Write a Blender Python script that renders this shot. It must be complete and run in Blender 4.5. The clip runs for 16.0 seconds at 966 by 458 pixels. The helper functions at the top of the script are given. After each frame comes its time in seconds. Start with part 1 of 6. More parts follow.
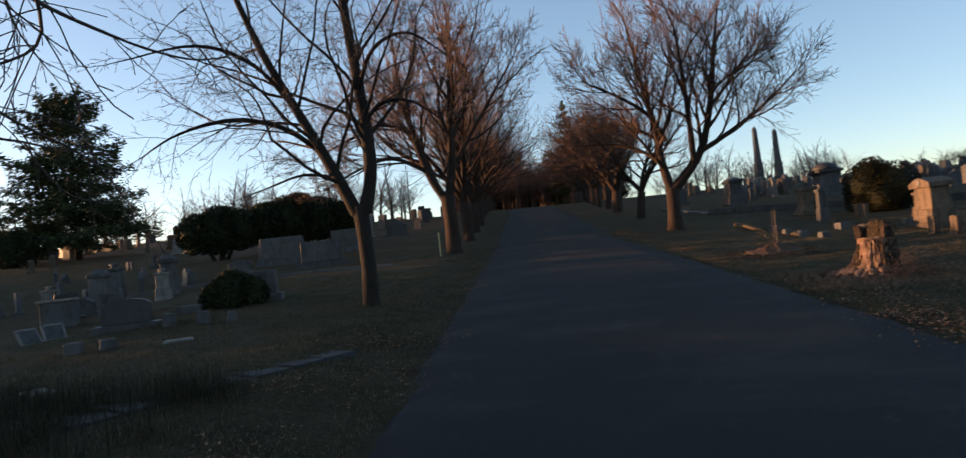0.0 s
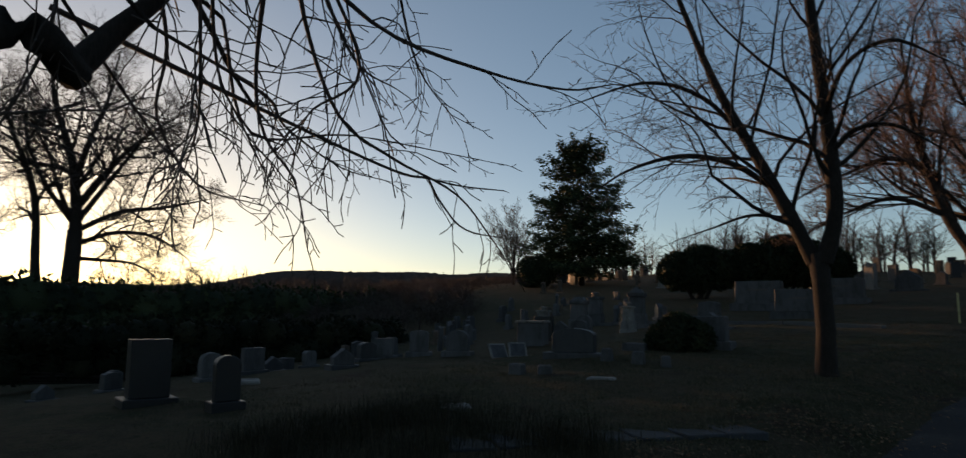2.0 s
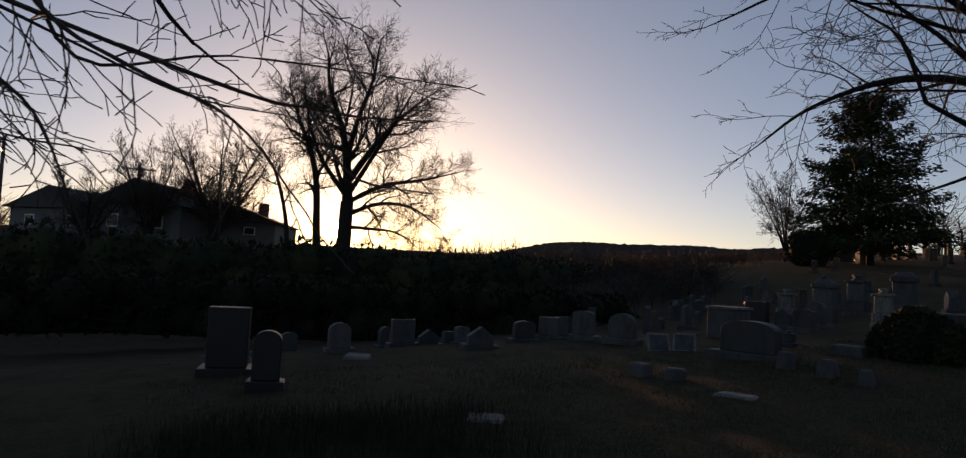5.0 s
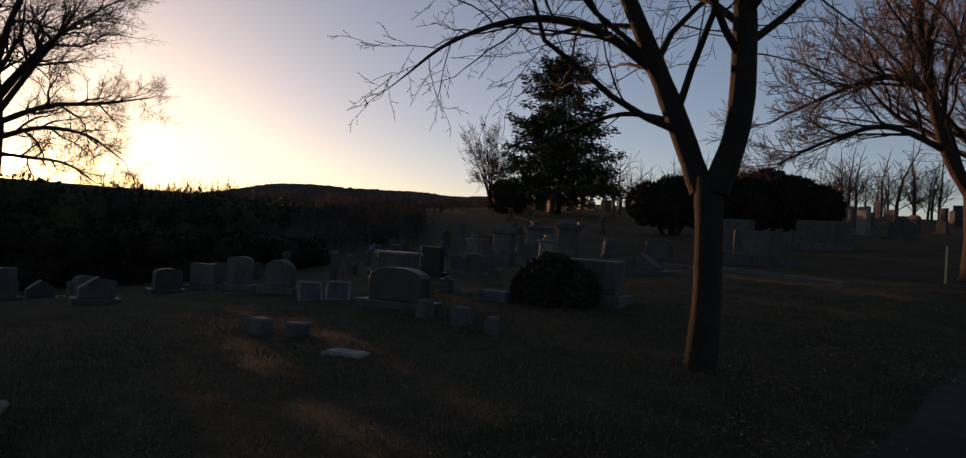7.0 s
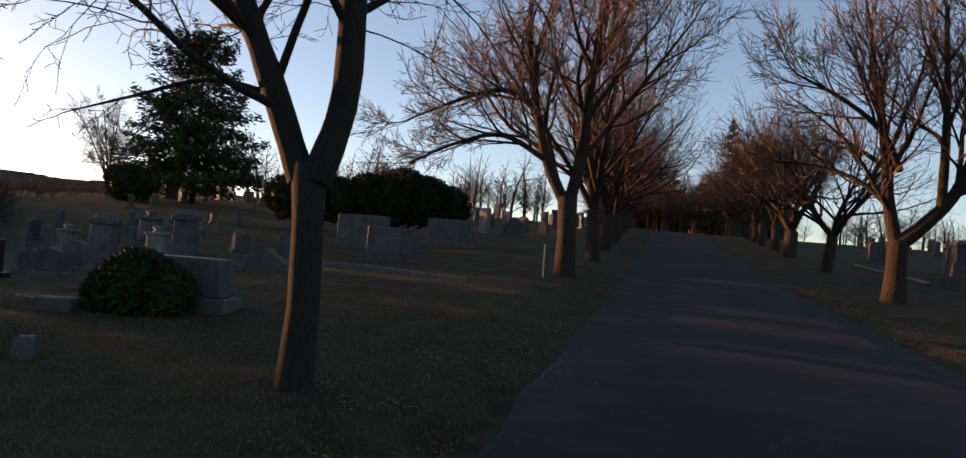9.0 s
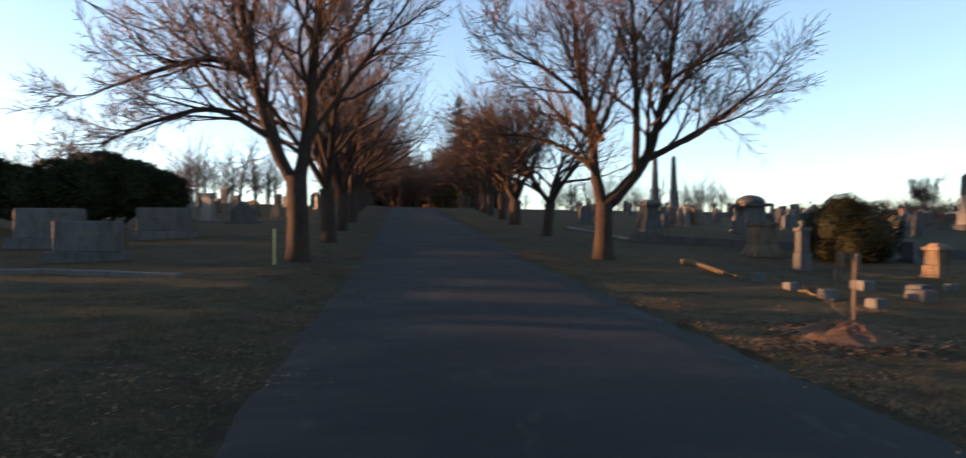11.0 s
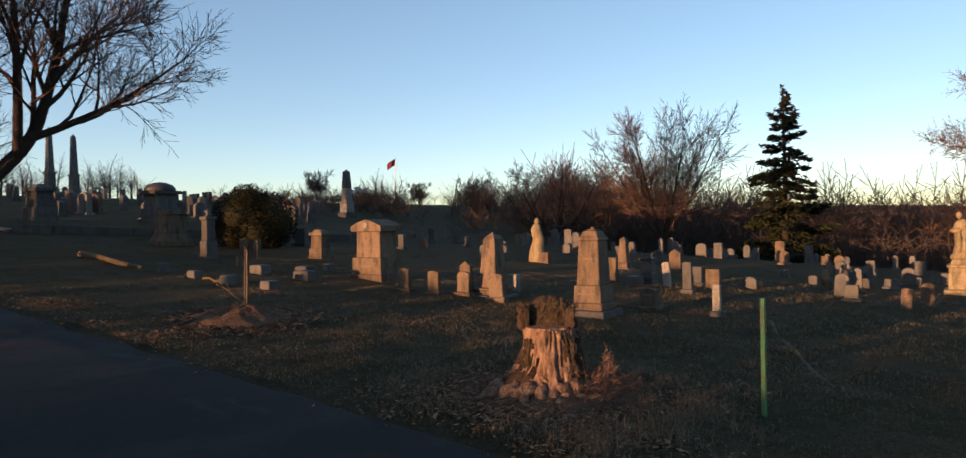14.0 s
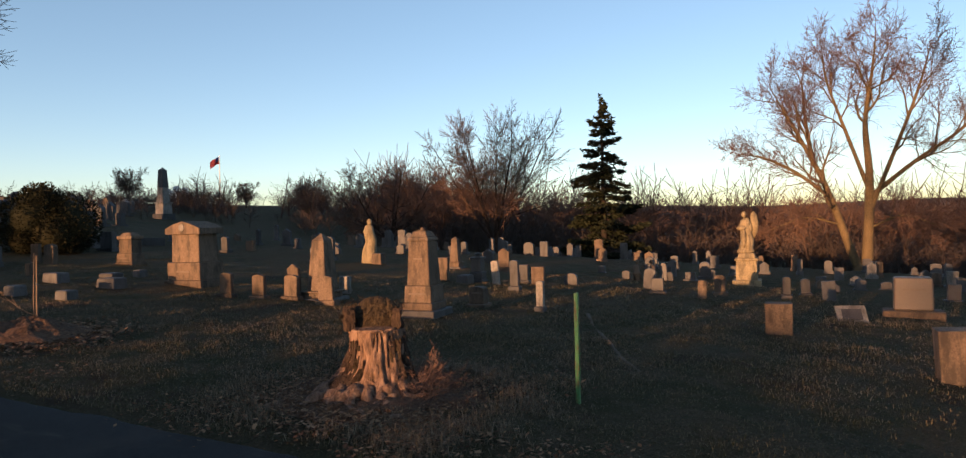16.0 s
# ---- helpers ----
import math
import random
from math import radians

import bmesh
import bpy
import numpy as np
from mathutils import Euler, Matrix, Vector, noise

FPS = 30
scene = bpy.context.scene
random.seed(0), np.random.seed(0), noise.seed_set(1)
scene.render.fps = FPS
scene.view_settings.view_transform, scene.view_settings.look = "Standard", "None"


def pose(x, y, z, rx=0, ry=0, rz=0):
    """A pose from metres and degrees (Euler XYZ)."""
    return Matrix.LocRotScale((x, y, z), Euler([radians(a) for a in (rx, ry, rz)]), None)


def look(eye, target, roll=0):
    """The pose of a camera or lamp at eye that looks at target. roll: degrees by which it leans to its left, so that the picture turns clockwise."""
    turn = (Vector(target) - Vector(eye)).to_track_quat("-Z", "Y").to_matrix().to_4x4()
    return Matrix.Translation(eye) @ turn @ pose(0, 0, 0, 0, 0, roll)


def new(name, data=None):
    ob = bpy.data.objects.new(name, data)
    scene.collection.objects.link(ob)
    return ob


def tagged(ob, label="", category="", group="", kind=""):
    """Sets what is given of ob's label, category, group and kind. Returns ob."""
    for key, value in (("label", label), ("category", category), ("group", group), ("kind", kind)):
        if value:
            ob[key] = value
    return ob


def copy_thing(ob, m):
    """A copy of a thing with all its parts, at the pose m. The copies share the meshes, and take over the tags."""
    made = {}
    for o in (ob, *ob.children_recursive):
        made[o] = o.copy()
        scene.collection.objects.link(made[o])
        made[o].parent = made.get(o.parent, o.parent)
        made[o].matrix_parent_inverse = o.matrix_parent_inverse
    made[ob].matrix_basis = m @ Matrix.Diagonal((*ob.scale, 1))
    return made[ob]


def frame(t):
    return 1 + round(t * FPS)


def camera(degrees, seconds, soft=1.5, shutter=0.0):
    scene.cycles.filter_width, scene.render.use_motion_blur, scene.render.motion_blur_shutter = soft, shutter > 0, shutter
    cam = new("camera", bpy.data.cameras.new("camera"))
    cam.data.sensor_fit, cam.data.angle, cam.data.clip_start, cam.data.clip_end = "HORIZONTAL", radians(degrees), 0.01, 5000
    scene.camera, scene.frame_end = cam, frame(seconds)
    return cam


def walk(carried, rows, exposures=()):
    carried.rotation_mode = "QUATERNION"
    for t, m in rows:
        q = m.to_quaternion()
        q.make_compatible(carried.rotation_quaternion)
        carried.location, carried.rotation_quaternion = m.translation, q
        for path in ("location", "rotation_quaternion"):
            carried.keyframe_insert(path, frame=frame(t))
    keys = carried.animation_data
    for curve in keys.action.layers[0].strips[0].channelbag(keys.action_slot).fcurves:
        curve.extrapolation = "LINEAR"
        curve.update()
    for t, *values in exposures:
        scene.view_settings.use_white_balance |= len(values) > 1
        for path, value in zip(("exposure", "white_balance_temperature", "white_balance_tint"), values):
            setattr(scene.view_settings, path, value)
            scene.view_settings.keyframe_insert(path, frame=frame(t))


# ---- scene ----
cam = camera(70.5, 16.0, soft=1.3, shutter=0.2)
PATH = [
    (0, 1.250, -2.549, 1.390, 91.70, 6.25, 3.52),
    (0.5, 1.474, -2.328, 1.411, 90.97, 4.72, 11.69),
    (1, 1.621, -2.061, 1.441, 94.20, 1.00, 19.53),
    (1.5, 1.668, -1.740, 1.463, 93.62, 1.50, 29.88),
    (2, 1.705, -1.371, 1.469, 97.05, -0.46, 43.18),
    (2.5, 1.686, -0.963, 1.480, 97.51, -0.95, 48.47),
    (3, 1.610, -0.519, 1.509, 96.65, 2.86, 54.01),
    (3.2, 1.587, -0.329, 1.520, 94.89, 2.28, 58.88),
    (5.3, 1.556, 1.998, 1.664, 93.95, -2.36, 66.80),
    (5.5, 1.540, 2.170, 1.675, 93.44, 0.12, 66.47),
    (6, 1.500, 2.570, 1.660, 91.99, -1.24, 61.60),
    (6.5, 1.388, 2.929, 1.688, 90.33, -3.34, 51.97),
    (7, 1.314, 3.270, 1.702, 90.64, -3.65, 43.60),
    (7.5, 1.281, 3.572, 1.695, 89.10, -2.84, 43.50),
    (8, 1.231, 3.895, 1.705, 89.64, -4.43, 36.40),
    (8.5, 1.204, 4.157, 1.737, 93.91, -5.09, 21.28),
    (8.7, 1.196, 4.247, 1.748, 93.31, -4.71, 17.80),
    (10.8, 1.245, 5.126, 1.789, 89.92, 0.03, 0.21),
    (11, 1.250, 5.141, 1.795, 91.23, 0.14, -6.73),
    (11.5, 1.239, 5.116, 1.816, 93.85, -2.34, -24.83),
    (12, 1.245, 5.048, 1.810, 93.17, 0.20, -31.95),
    (12.5, 1.271, 4.976, 1.823, 92.63, 0.76, -38.37),
    (13, 1.307, 4.933, 1.829, 90.63, 0.37, -44.92),
    (13.5, 1.331, 4.903, 1.832, 90.43, 0.63, -48.85),
    (14, 1.344, 4.884, 1.838, 89.58, 1.20, -53.05),
    (14.5, 1.344, 4.855, 1.832, 89.45, 1.33, -58.06),
    (15, 1.357, 4.830, 1.828, 89.30, 1.80, -61.44),
    (15.5, 1.373, 4.810, 1.833, 89.24, 2.15, -64.37),
    (16, 1.373, 4.803, 1.835, 89.31, 1.57, -66.77),
]
EXPOSE = [(0.0, 2.3, 6700, 16), (0.6, 2.3, 6600, 14), (1.5, 1.25, 6550, 11), (3.2, 1.05, 6750, 14), (5.3, 0.95, 6900, 26), (8.0, 1.05, 7000, 26), (8.7, 1.75, 7000, 24), (10.8, 3.0, 6850, 18), (11.5, 2.35, 6650, 15), (16.0, 2.15, 6600, 16)]
walk(cam, [(t, pose(x, y, z, a, b, c)) for t, x, y, z, a, b, c in PATH], EXPOSE)

# ---- light: a low sunrise, clear sky ----
SUN_AZ, SUN_EL = 76.5, 3.25          # degrees to the left of the road's line, degrees above level
sun_way = Vector((-math.sin(radians(SUN_AZ)) * math.cos(radians(SUN_EL)), math.cos(radians(SUN_AZ)) * math.cos(radians(SUN_EL)), math.sin(radians(SUN_EL))))
world = bpy.data.worlds.new("sky")
scene.world = world
world.use_nodes = True
wn = world.node_tree.nodes
sky = wn.new("ShaderNodeTexSky")
sky.sky_type = "NISHITA"
sky.sun_disc = False
sky.sun_elevation = radians(SUN_EL)
sky.sun_rotation = radians(-SUN_AZ)
sky.air_density, sky.dust_density, sky.ozone_density = 0.6, 0.45, 1.2
wn["Background"].inputs["Strength"].default_value = 0.105
pale = wn.new("ShaderNodeHueSaturation")
pale.inputs["Saturation"].default_value = 1.12
haze = wn.new("ShaderNodeGamma")
haze.inputs["Gamma"].default_value = 0.78
world.node_tree.links.new(sky.outputs["Color"], haze.inputs["Color"])
world.node_tree.links.new(haze.outputs["Color"], pale.inputs["Color"])
world.node_tree.links.new(pale.outputs["Color"], wn["Background"].inputs["Color"])
lamp = bpy.data.lights.new("sun", "SUN")
lamp.energy, lamp.angle, lamp.color = 2.7, radians(0.6), (1.0, 0.52, 0.24)
sun_lamp = new("sun_lamp", lamp)
sun_lamp.matrix_world = look(Vector((0, 0, 30)) + sun_way * 50, (0, 0, 30))

# ---- materials ----
def tree_of(name):
    m = bpy.data.materials.new(name)
    m.use_nodes = True
    nt = m.node_tree
    return m, nt, nt.nodes["Principled BSDF"]


def noise_node(nt, scale, detail=5.0, rough=0.6, space=None, stretch=(1, 1, 1)):
    n = nt.nodes.new("ShaderNodeTexNoise")
    n.inputs["Scale"].default_value, n.inputs["Detail"].default_value, n.inputs["Roughness"].default_value = scale, detail, rough
    src = space
    if space is None:
        src = nt.nodes.new("ShaderNodeNewGeometry").outputs["Position"]
    mp = nt.nodes.new("ShaderNodeMapping")
    mp.inputs["Scale"].default_value = stretch
    nt.links.new(src, mp.inputs["Vector"])
    nt.links.new(mp.outputs["Vector"], n.inputs["Vector"])
    return n.outputs["Fac"]


def ramp(nt, fac, stops):
    r = nt.nodes.new("ShaderNodeValToRGB")
    e = r.color_ramp.elements
    while len(e) < len(stops):
        e.new(0.5)
    for i, (p, c) in enumerate(stops):
        e[i].position, e[i].color = p, (*c, 1)
    nt.links.new(fac, r.inputs["Fac"])
    return r.outputs["Color"]


def mix(nt, fac, a, b, kind="MIX"):
    n = nt.nodes.new("ShaderNodeMix")
    n.data_type, n.blend_type = "RGBA", kind
    for sock, v in ((n.inputs["Factor"], fac), (n.inputs["A"], a), (n.inputs["B"], b)):
        if hasattr(v, "default_value") or hasattr(v, "links"):
            nt.links.new(v, sock)
        elif isinstance(v, tuple):
            sock.default_value = (*v, 1)
        else:
            sock.default_value = v
    return n.outputs["Result"]


def bump(nt, bsdf, fac, strength, dist):
    b = nt.nodes.new("ShaderNodeBump")
    b.inputs["Strength"].default_value, b.inputs["Distance"].default_value = strength, dist
    nt.links.new(fac, b.inputs["Height"])
    nt.links.new(b.outputs["Normal"], bsdf.inputs["Normal"])


def surface(name, dark, light, fine=40.0, broad=1.5, rough=0.85, relief=0.4, depth=0.01, stain=None, stretch=(1, 1, 1), metal=0.0, vary=0.0):
    """A worn surface: two tones by fine grain, broad patches, an optional stain colour."""
    m, nt, b = tree_of(name)
    g = noise_node(nt, fine, 6, 0.65, None, stretch)
    col = ramp(nt, g, [(0.3, dark), (0.7, light)])
    w = noise_node(nt, broad, 4, 0.6)
    col = mix(nt, ramp(nt, w, [(0.35, (0, 0, 0)), (0.7, (0.55, 0.55, 0.55))]), col, dark)
    if stain:
        s = noise_node(nt, broad * 3.1, 6, 0.7, None, (1, 1, 0.35))
        col = mix(nt, ramp(nt, s, [(0.47, (0, 0, 0)), (0.63, (0.85, 0.85, 0.85))]), col, stain)
    if vary:
        info = nt.nodes.new("ShaderNodeObjectInfo")
        v = ramp(nt, info.outputs["Random"], [(0.0, (1 - vary,) * 3), (1.0, (1.0, 1.0, 1.0))])
        col = mix(nt, 1.0, col, v, "MULTIPLY")
    nt.links.new(col, b.inputs["Base Color"])
    b.inputs["Roughness"].default_value, b.inputs["Metallic"].default_value = rough, metal
    b.inputs["Specular IOR Level"].default_value = 0.3
    bump(nt, b, g, relief, depth)
    return m


def ground_material():
    m, nt, b = tree_of("winter_turf")
    fine = noise_node(nt, 55, 6, 0.7)
    tuft = noise_node(nt, 9.0, 5, 0.7)
    mid = noise_node(nt, 2.4, 6, 0.65)
    wide = noise_node(nt, 0.35, 4, 0.6)
    green = ramp(nt, fine, [(0.25, (0.011, 0.014, 0.006)), (0.55, (0.032, 0.037, 0.014)), (0.8, (0.085, 0.075, 0.032))])
    straw = ramp(nt, fine, [(0.25, (0.024, 0.018, 0.011)), (0.6, (0.088, 0.066, 0.040)), (0.85, (0.20, 0.15, 0.095))])
    soil = ramp(nt, fine, [(0.3, (0.016, 0.011, 0.007)), (0.75, (0.065, 0.043, 0.028))])
    col = mix(nt, ramp(nt, wide, [(0.36, (0.05, 0.05, 0.05)), (0.62, (0.8, 0.8, 0.8))]), green, straw)
    col = mix(nt, ramp(nt, mid, [(0.42, (0, 0, 0)), (0.60, (0.85, 0.85, 0.85))]), col, straw)
    col = mix(nt, ramp(nt, tuft, [(0.52, (0, 0, 0)), (0.66, (0.8, 0.8, 0.8))]), col, green)
    patch = noise_node(nt, 1.1, 6, 0.7)
    col = mix(nt, ramp(nt, patch, [(0.55, (0, 0, 0)), (0.66, (0.9, 0.9, 0.9))]), col, soil)
    leaf = noise_node(nt, 24.0, 3, 0.6)
    col = mix(nt, ramp(nt, leaf, [(0.66, (0, 0, 0)), (0.71, (0.7, 0.7, 0.7))]), col, (0.19, 0.11, 0.055))
    nt.links.new(col, b.inputs["Base Color"])
    b.inputs["Roughness"].default_value = 0.95
    b.inputs["Specular IOR Level"].default_value = 0.1
    bump(nt, b, mix(nt, 0.6, fine, tuft), 1.0, 0.09)
    return m


def blade_material(name, a, bcol, c):
    m, nt, b = tree_of(name)
    geo = nt.nodes.new("ShaderNodeNewGeometry")
    col = ramp(nt, geo.outputs["Random Per Island"], [(0.0, a), (0.5, bcol), (1.0, c)])
    nt.links.new(col, b.inputs["Base Color"])
    b.inputs["Roughness"].default_value = 0.8
    b.inputs["Specular IOR Level"].default_value = 0.15
    return m


def asphalt_material():
    m, nt, b = tree_of("old_asphalt")
    fine = noise_node(nt, 160, 4, 0.7)
    col = ramp(nt, fine, [(0.3, (0.0055, 0.0056, 0.0064)), (0.58, (0.0135, 0.0136, 0.0152)), (0.74, (0.046, 0.045, 0.046))])
    wide = noise_node(nt, 0.7, 6, 0.65)
    col = mix(nt, ramp(nt, wide, [(0.42, (0, 0, 0)), (0.6, (0.75, 0.75, 0.75))]), col, (0.0075, 0.0078, 0.009))
    worn = noise_node(nt, 14.0, 5, 0.7)
    col = mix(nt, ramp(nt, worn, [(0.5, (0, 0, 0)), (0.72, (0.5, 0.5, 0.5))]), col, (0.026, 0.025, 0.025))
    # warm bands across the lane: sun stripes put into the asphalt colour
    sun_bands = noise_node(nt, 0.45, 5, 0.6, None, (1, 2.2, 1))
    col = mix(nt, ramp(nt, sun_bands, [(0.5, (0, 0, 0)), (0.62, (0.6, 0.6, 0.6))]), col, (0.034, 0.028, 0.025))
    dust = noise_node(nt, 2.6, 6, 0.7, None, (1, 0.3, 1))
    col = mix(nt, ramp(nt, dust, [(0.6, (0, 0, 0)), (0.75, (0.35, 0.35, 0.35))]), col, (0.10, 0.085, 0.065))
    nt.links.new(col, b.inputs["Base Color"])
    b.inputs["Roughness"].default_value = 0.9
    b.inputs["Specular IOR Level"].default_value = 0.25
    bump(nt, b, fine, 0.6, 0.006)
    return m


def plain(name, col, rough=0.6, metal=0.0):
    m, nt, b = tree_of(name)
    n = noise_node(nt, 25, 4, 0.6)
    nt.links.new(ramp(nt, n, [(0.3, tuple(c * 0.75 for c in col)), (0.7, col)]), b.inputs["Base Color"])
    b.inputs["Roughness"].default_value, b.inputs["Metallic"].default_value = rough, metal
    return m


TURF = ground_material()
ASPHALT = asphalt_material()
BLADE = blade_material("grass_blades", (0.026, 0.031, 0.014), (0.068, 0.060, 0.034), (0.16, 0.13, 0.082))
DRY = blade_material("dry_stalks", (0.06, 0.045, 0.03), (0.12, 0.093, 0.062), (0.21, 0.165, 0.115))
LEAF = blade_material("fallen_leaves", (0.05, 0.024, 0.012), (0.14, 0.07, 0.034), (0.24, 0.15, 0.085))
NEEDLE = blade_material("conifer_needles", (0.02, 0.03, 0.015), (0.04, 0.055, 0.026), (0.08, 0.09, 0.04))
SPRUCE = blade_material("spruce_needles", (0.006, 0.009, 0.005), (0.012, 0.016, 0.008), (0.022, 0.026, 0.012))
YEW = blade_material("yew_leaves", (0.012, 0.018, 0.010), (0.022, 0.030, 0.014), (0.035, 0.042, 0.018))
WEED = blade_material("dark_weeds", (0.008, 0.010, 0.005), (0.022, 0.022, 0.011), (0.055, 0.042, 0.024))
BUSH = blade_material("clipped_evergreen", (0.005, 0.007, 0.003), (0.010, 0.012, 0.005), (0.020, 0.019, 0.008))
# dark bark is lowered further to read as trunks in shade
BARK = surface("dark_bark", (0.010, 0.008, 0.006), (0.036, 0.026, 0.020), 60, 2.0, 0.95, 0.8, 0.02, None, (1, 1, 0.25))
BARK_WARM = surface("reddish_bark", (0.012, 0.008, 0.006), (0.066, 0.040, 0.028), 28, 2.6, 0.95, 1.0, 0.05, None, (1, 1, 0.25))
# pale bark has yellow sunlight put into its colour
BARK_PALE = surface("sunlit_pale_bark", (0.045, 0.032, 0.017), (0.165, 0.12, 0.06), 50, 2.0, 0.95, 0.7, 0.02, None, (1, 1, 0.25))
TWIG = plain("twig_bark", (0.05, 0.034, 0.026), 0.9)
# lit twin of the twig colour, with warm sunlight mixed in
TWIG_WARM = plain("sunlit_reddish_twigs", (0.10, 0.056, 0.038), 0.9)
TWIG_PALE = plain("pale_twigs", (0.15, 0.105, 0.065), 0.9)
GRANITE = surface("grey_granite", (0.05, 0.05, 0.052), (0.145, 0.142, 0.14), 90, 1.6, 0.75, 0.35, 0.006, (0.045, 0.043, 0.04), vary=0.35)
DARKSTONE = surface("dark_granite", (0.035, 0.035, 0.038), (0.09, 0.088, 0.088), 90, 1.6, 0.55, 0.25, 0.005, (0.03, 0.03, 0.03), vary=0.3)
BLACKSTONE = surface("black_polished_granite", (0.008, 0.008, 0.009), (0.024, 0.024, 0.025), 120, 1.6, 0.4, 0.1, 0.003)
PAVING = surface("bluish_paving", (0.022, 0.024, 0.028), (0.06, 0.062, 0.068), 60, 2.0, 0.95, 0.5, 0.006, (0.03, 0.026, 0.018))
MARBLE = surface("weathered_marble", (0.13, 0.12, 0.108), (0.31, 0.29, 0.26), 35, 2.2, 0.7, 0.4, 0.006, (0.085, 0.078, 0.066), vary=0.3)
# weathered marble again, with golden sunlight put into its colour
SUNLIT_MARBLE = surface("sunlit_golden_marble", (0.13, 0.10, 0.055), (0.31, 0.25, 0.15), 35, 2.2, 0.75, 0.4, 0.006, (0.08, 0.065, 0.04))
SANDSTONE = surface("brown_sandstone", (0.085, 0.06, 0.043), (0.205, 0.15, 0.106), 45, 2.0, 0.9, 0.5, 0.008, (0.045, 0.036, 0.028), vary=0.35)
PINKSTONE = surface("pink_granite", (0.09, 0.07, 0.056), (0.155, 0.122, 0.098), 110, 1.5, 0.5, 0.2, 0.004)
STUMPWOOD = surface("weathered_stump", (0.105, 0.06, 0.04), (0.33, 0.215, 0.15), 24, 6.0, 0.95, 1.0, 0.04, (0.05, 0.032, 0.022), (1, 1, 0.3))
ROT = surface("rotten_wood", (0.018, 0.012, 0.009), (0.075, 0.048, 0.032), 40, 5.0, 1.0, 1.0, 0.03, None, (1, 1, 0.4))
MOSSBACK = surface("mossy_dead_wood", (0.014, 0.010, 0.006), (0.08, 0.056, 0.03), 45, 7.0, 1.0, 1.0, 0.03, (0.02, 0.014, 0.009))
MULCH = surface("soil_and_mulch", (0.03, 0.017, 0.011), (0.17, 0.095, 0.055), 30, 4.0, 1.0, 0.9, 0.03)
GREENPAINT = surface("green_paint", (0.025, 0.12, 0.045), (0.05, 0.22, 0.085), 60, 8.0, 0.55, 0.2, 0.002, (0.10, 0.06, 0.035))
RAWWOOD = surface("bare_wood", (0.08, 0.056, 0.038), (0.19, 0.135, 0.09), 40, 6.0, 0.85, 0.4, 0.004, None, (1, 1, 0.1))
YELLOW = plain("yellow_stake_paint", (0.52, 0.46, 0.20), 0.7)
INK = plain("cut_lettering", (0.13, 0.10, 0.075), 0.9)
WHITEPAINT = plain("white_paint", (0.72, 0.72, 0.70), 0.6)
CONCRETE = surface("worn_concrete", (0.05, 0.05, 0.05), (0.12, 0.117, 0.112), 60, 2.0, 0.9, 0.4, 0.005, (0.10, 0.095, 0.08))
FLAGRED = plain("flag_red", (0.20, 0.02, 0.028), 0.8)
FLAGBLUE = plain("flag_blue", (0.03, 0.04, 0.16), 0.8)
STEEL = plain("galvanised_steel", (0.45, 0.45, 0.46), 0.4, 0.8)
SIDING = surface("dull_siding", (0.10, 0.10, 0.10), (0.17, 0.165, 0.16), 12, 1.0, 0.8, 0.2, 0.004)
ROOFING = surface("dark_shingles", (0.04, 0.038, 0.036), (0.09, 0.085, 0.08), 20, 1.0, 0.9, 0.5, 0.01)
BRICKRED = surface("red_brick", (0.16, 0.07, 0.05), (0.30, 0.14, 0.10), 20, 1.0, 0.9, 0.4, 0.008)
GLASS = plain("window_glass", (0.03, 0.035, 0.04), 0.1)
WOODPOLE = surface("pole_wood", (0.06, 0.045, 0.035), (0.14, 0.10, 0.08), 30, 2, 0.95, 0.5, 0.01, None, (1, 1, 0.2))
SUNMAT = bpy.data.materials.new("sun_glow")
SUNMAT.use_nodes = True
SUNMAT.node_tree.nodes.clear()
_e = SUNMAT.node_tree.nodes.new("ShaderNodeEmission")
_e.inputs["Color"].default_value, _e.inputs["Strength"].default_value = (1.0, 0.72, 0.32, 1), 18.0
_o = SUNMAT.node_tree.nodes.new("ShaderNodeOutputMaterial")
SUNMAT.node_tree.links.new(_e.outputs["Emission"], _o.inputs["Surface"])

# ---- helpers for meshes ----
rnd = random.Random(7)


def smooth(a, b, x):
    t = min(1.0, max(0.0, (x - a) / (b - a)))
    return t * t * (3 - 2 * t)


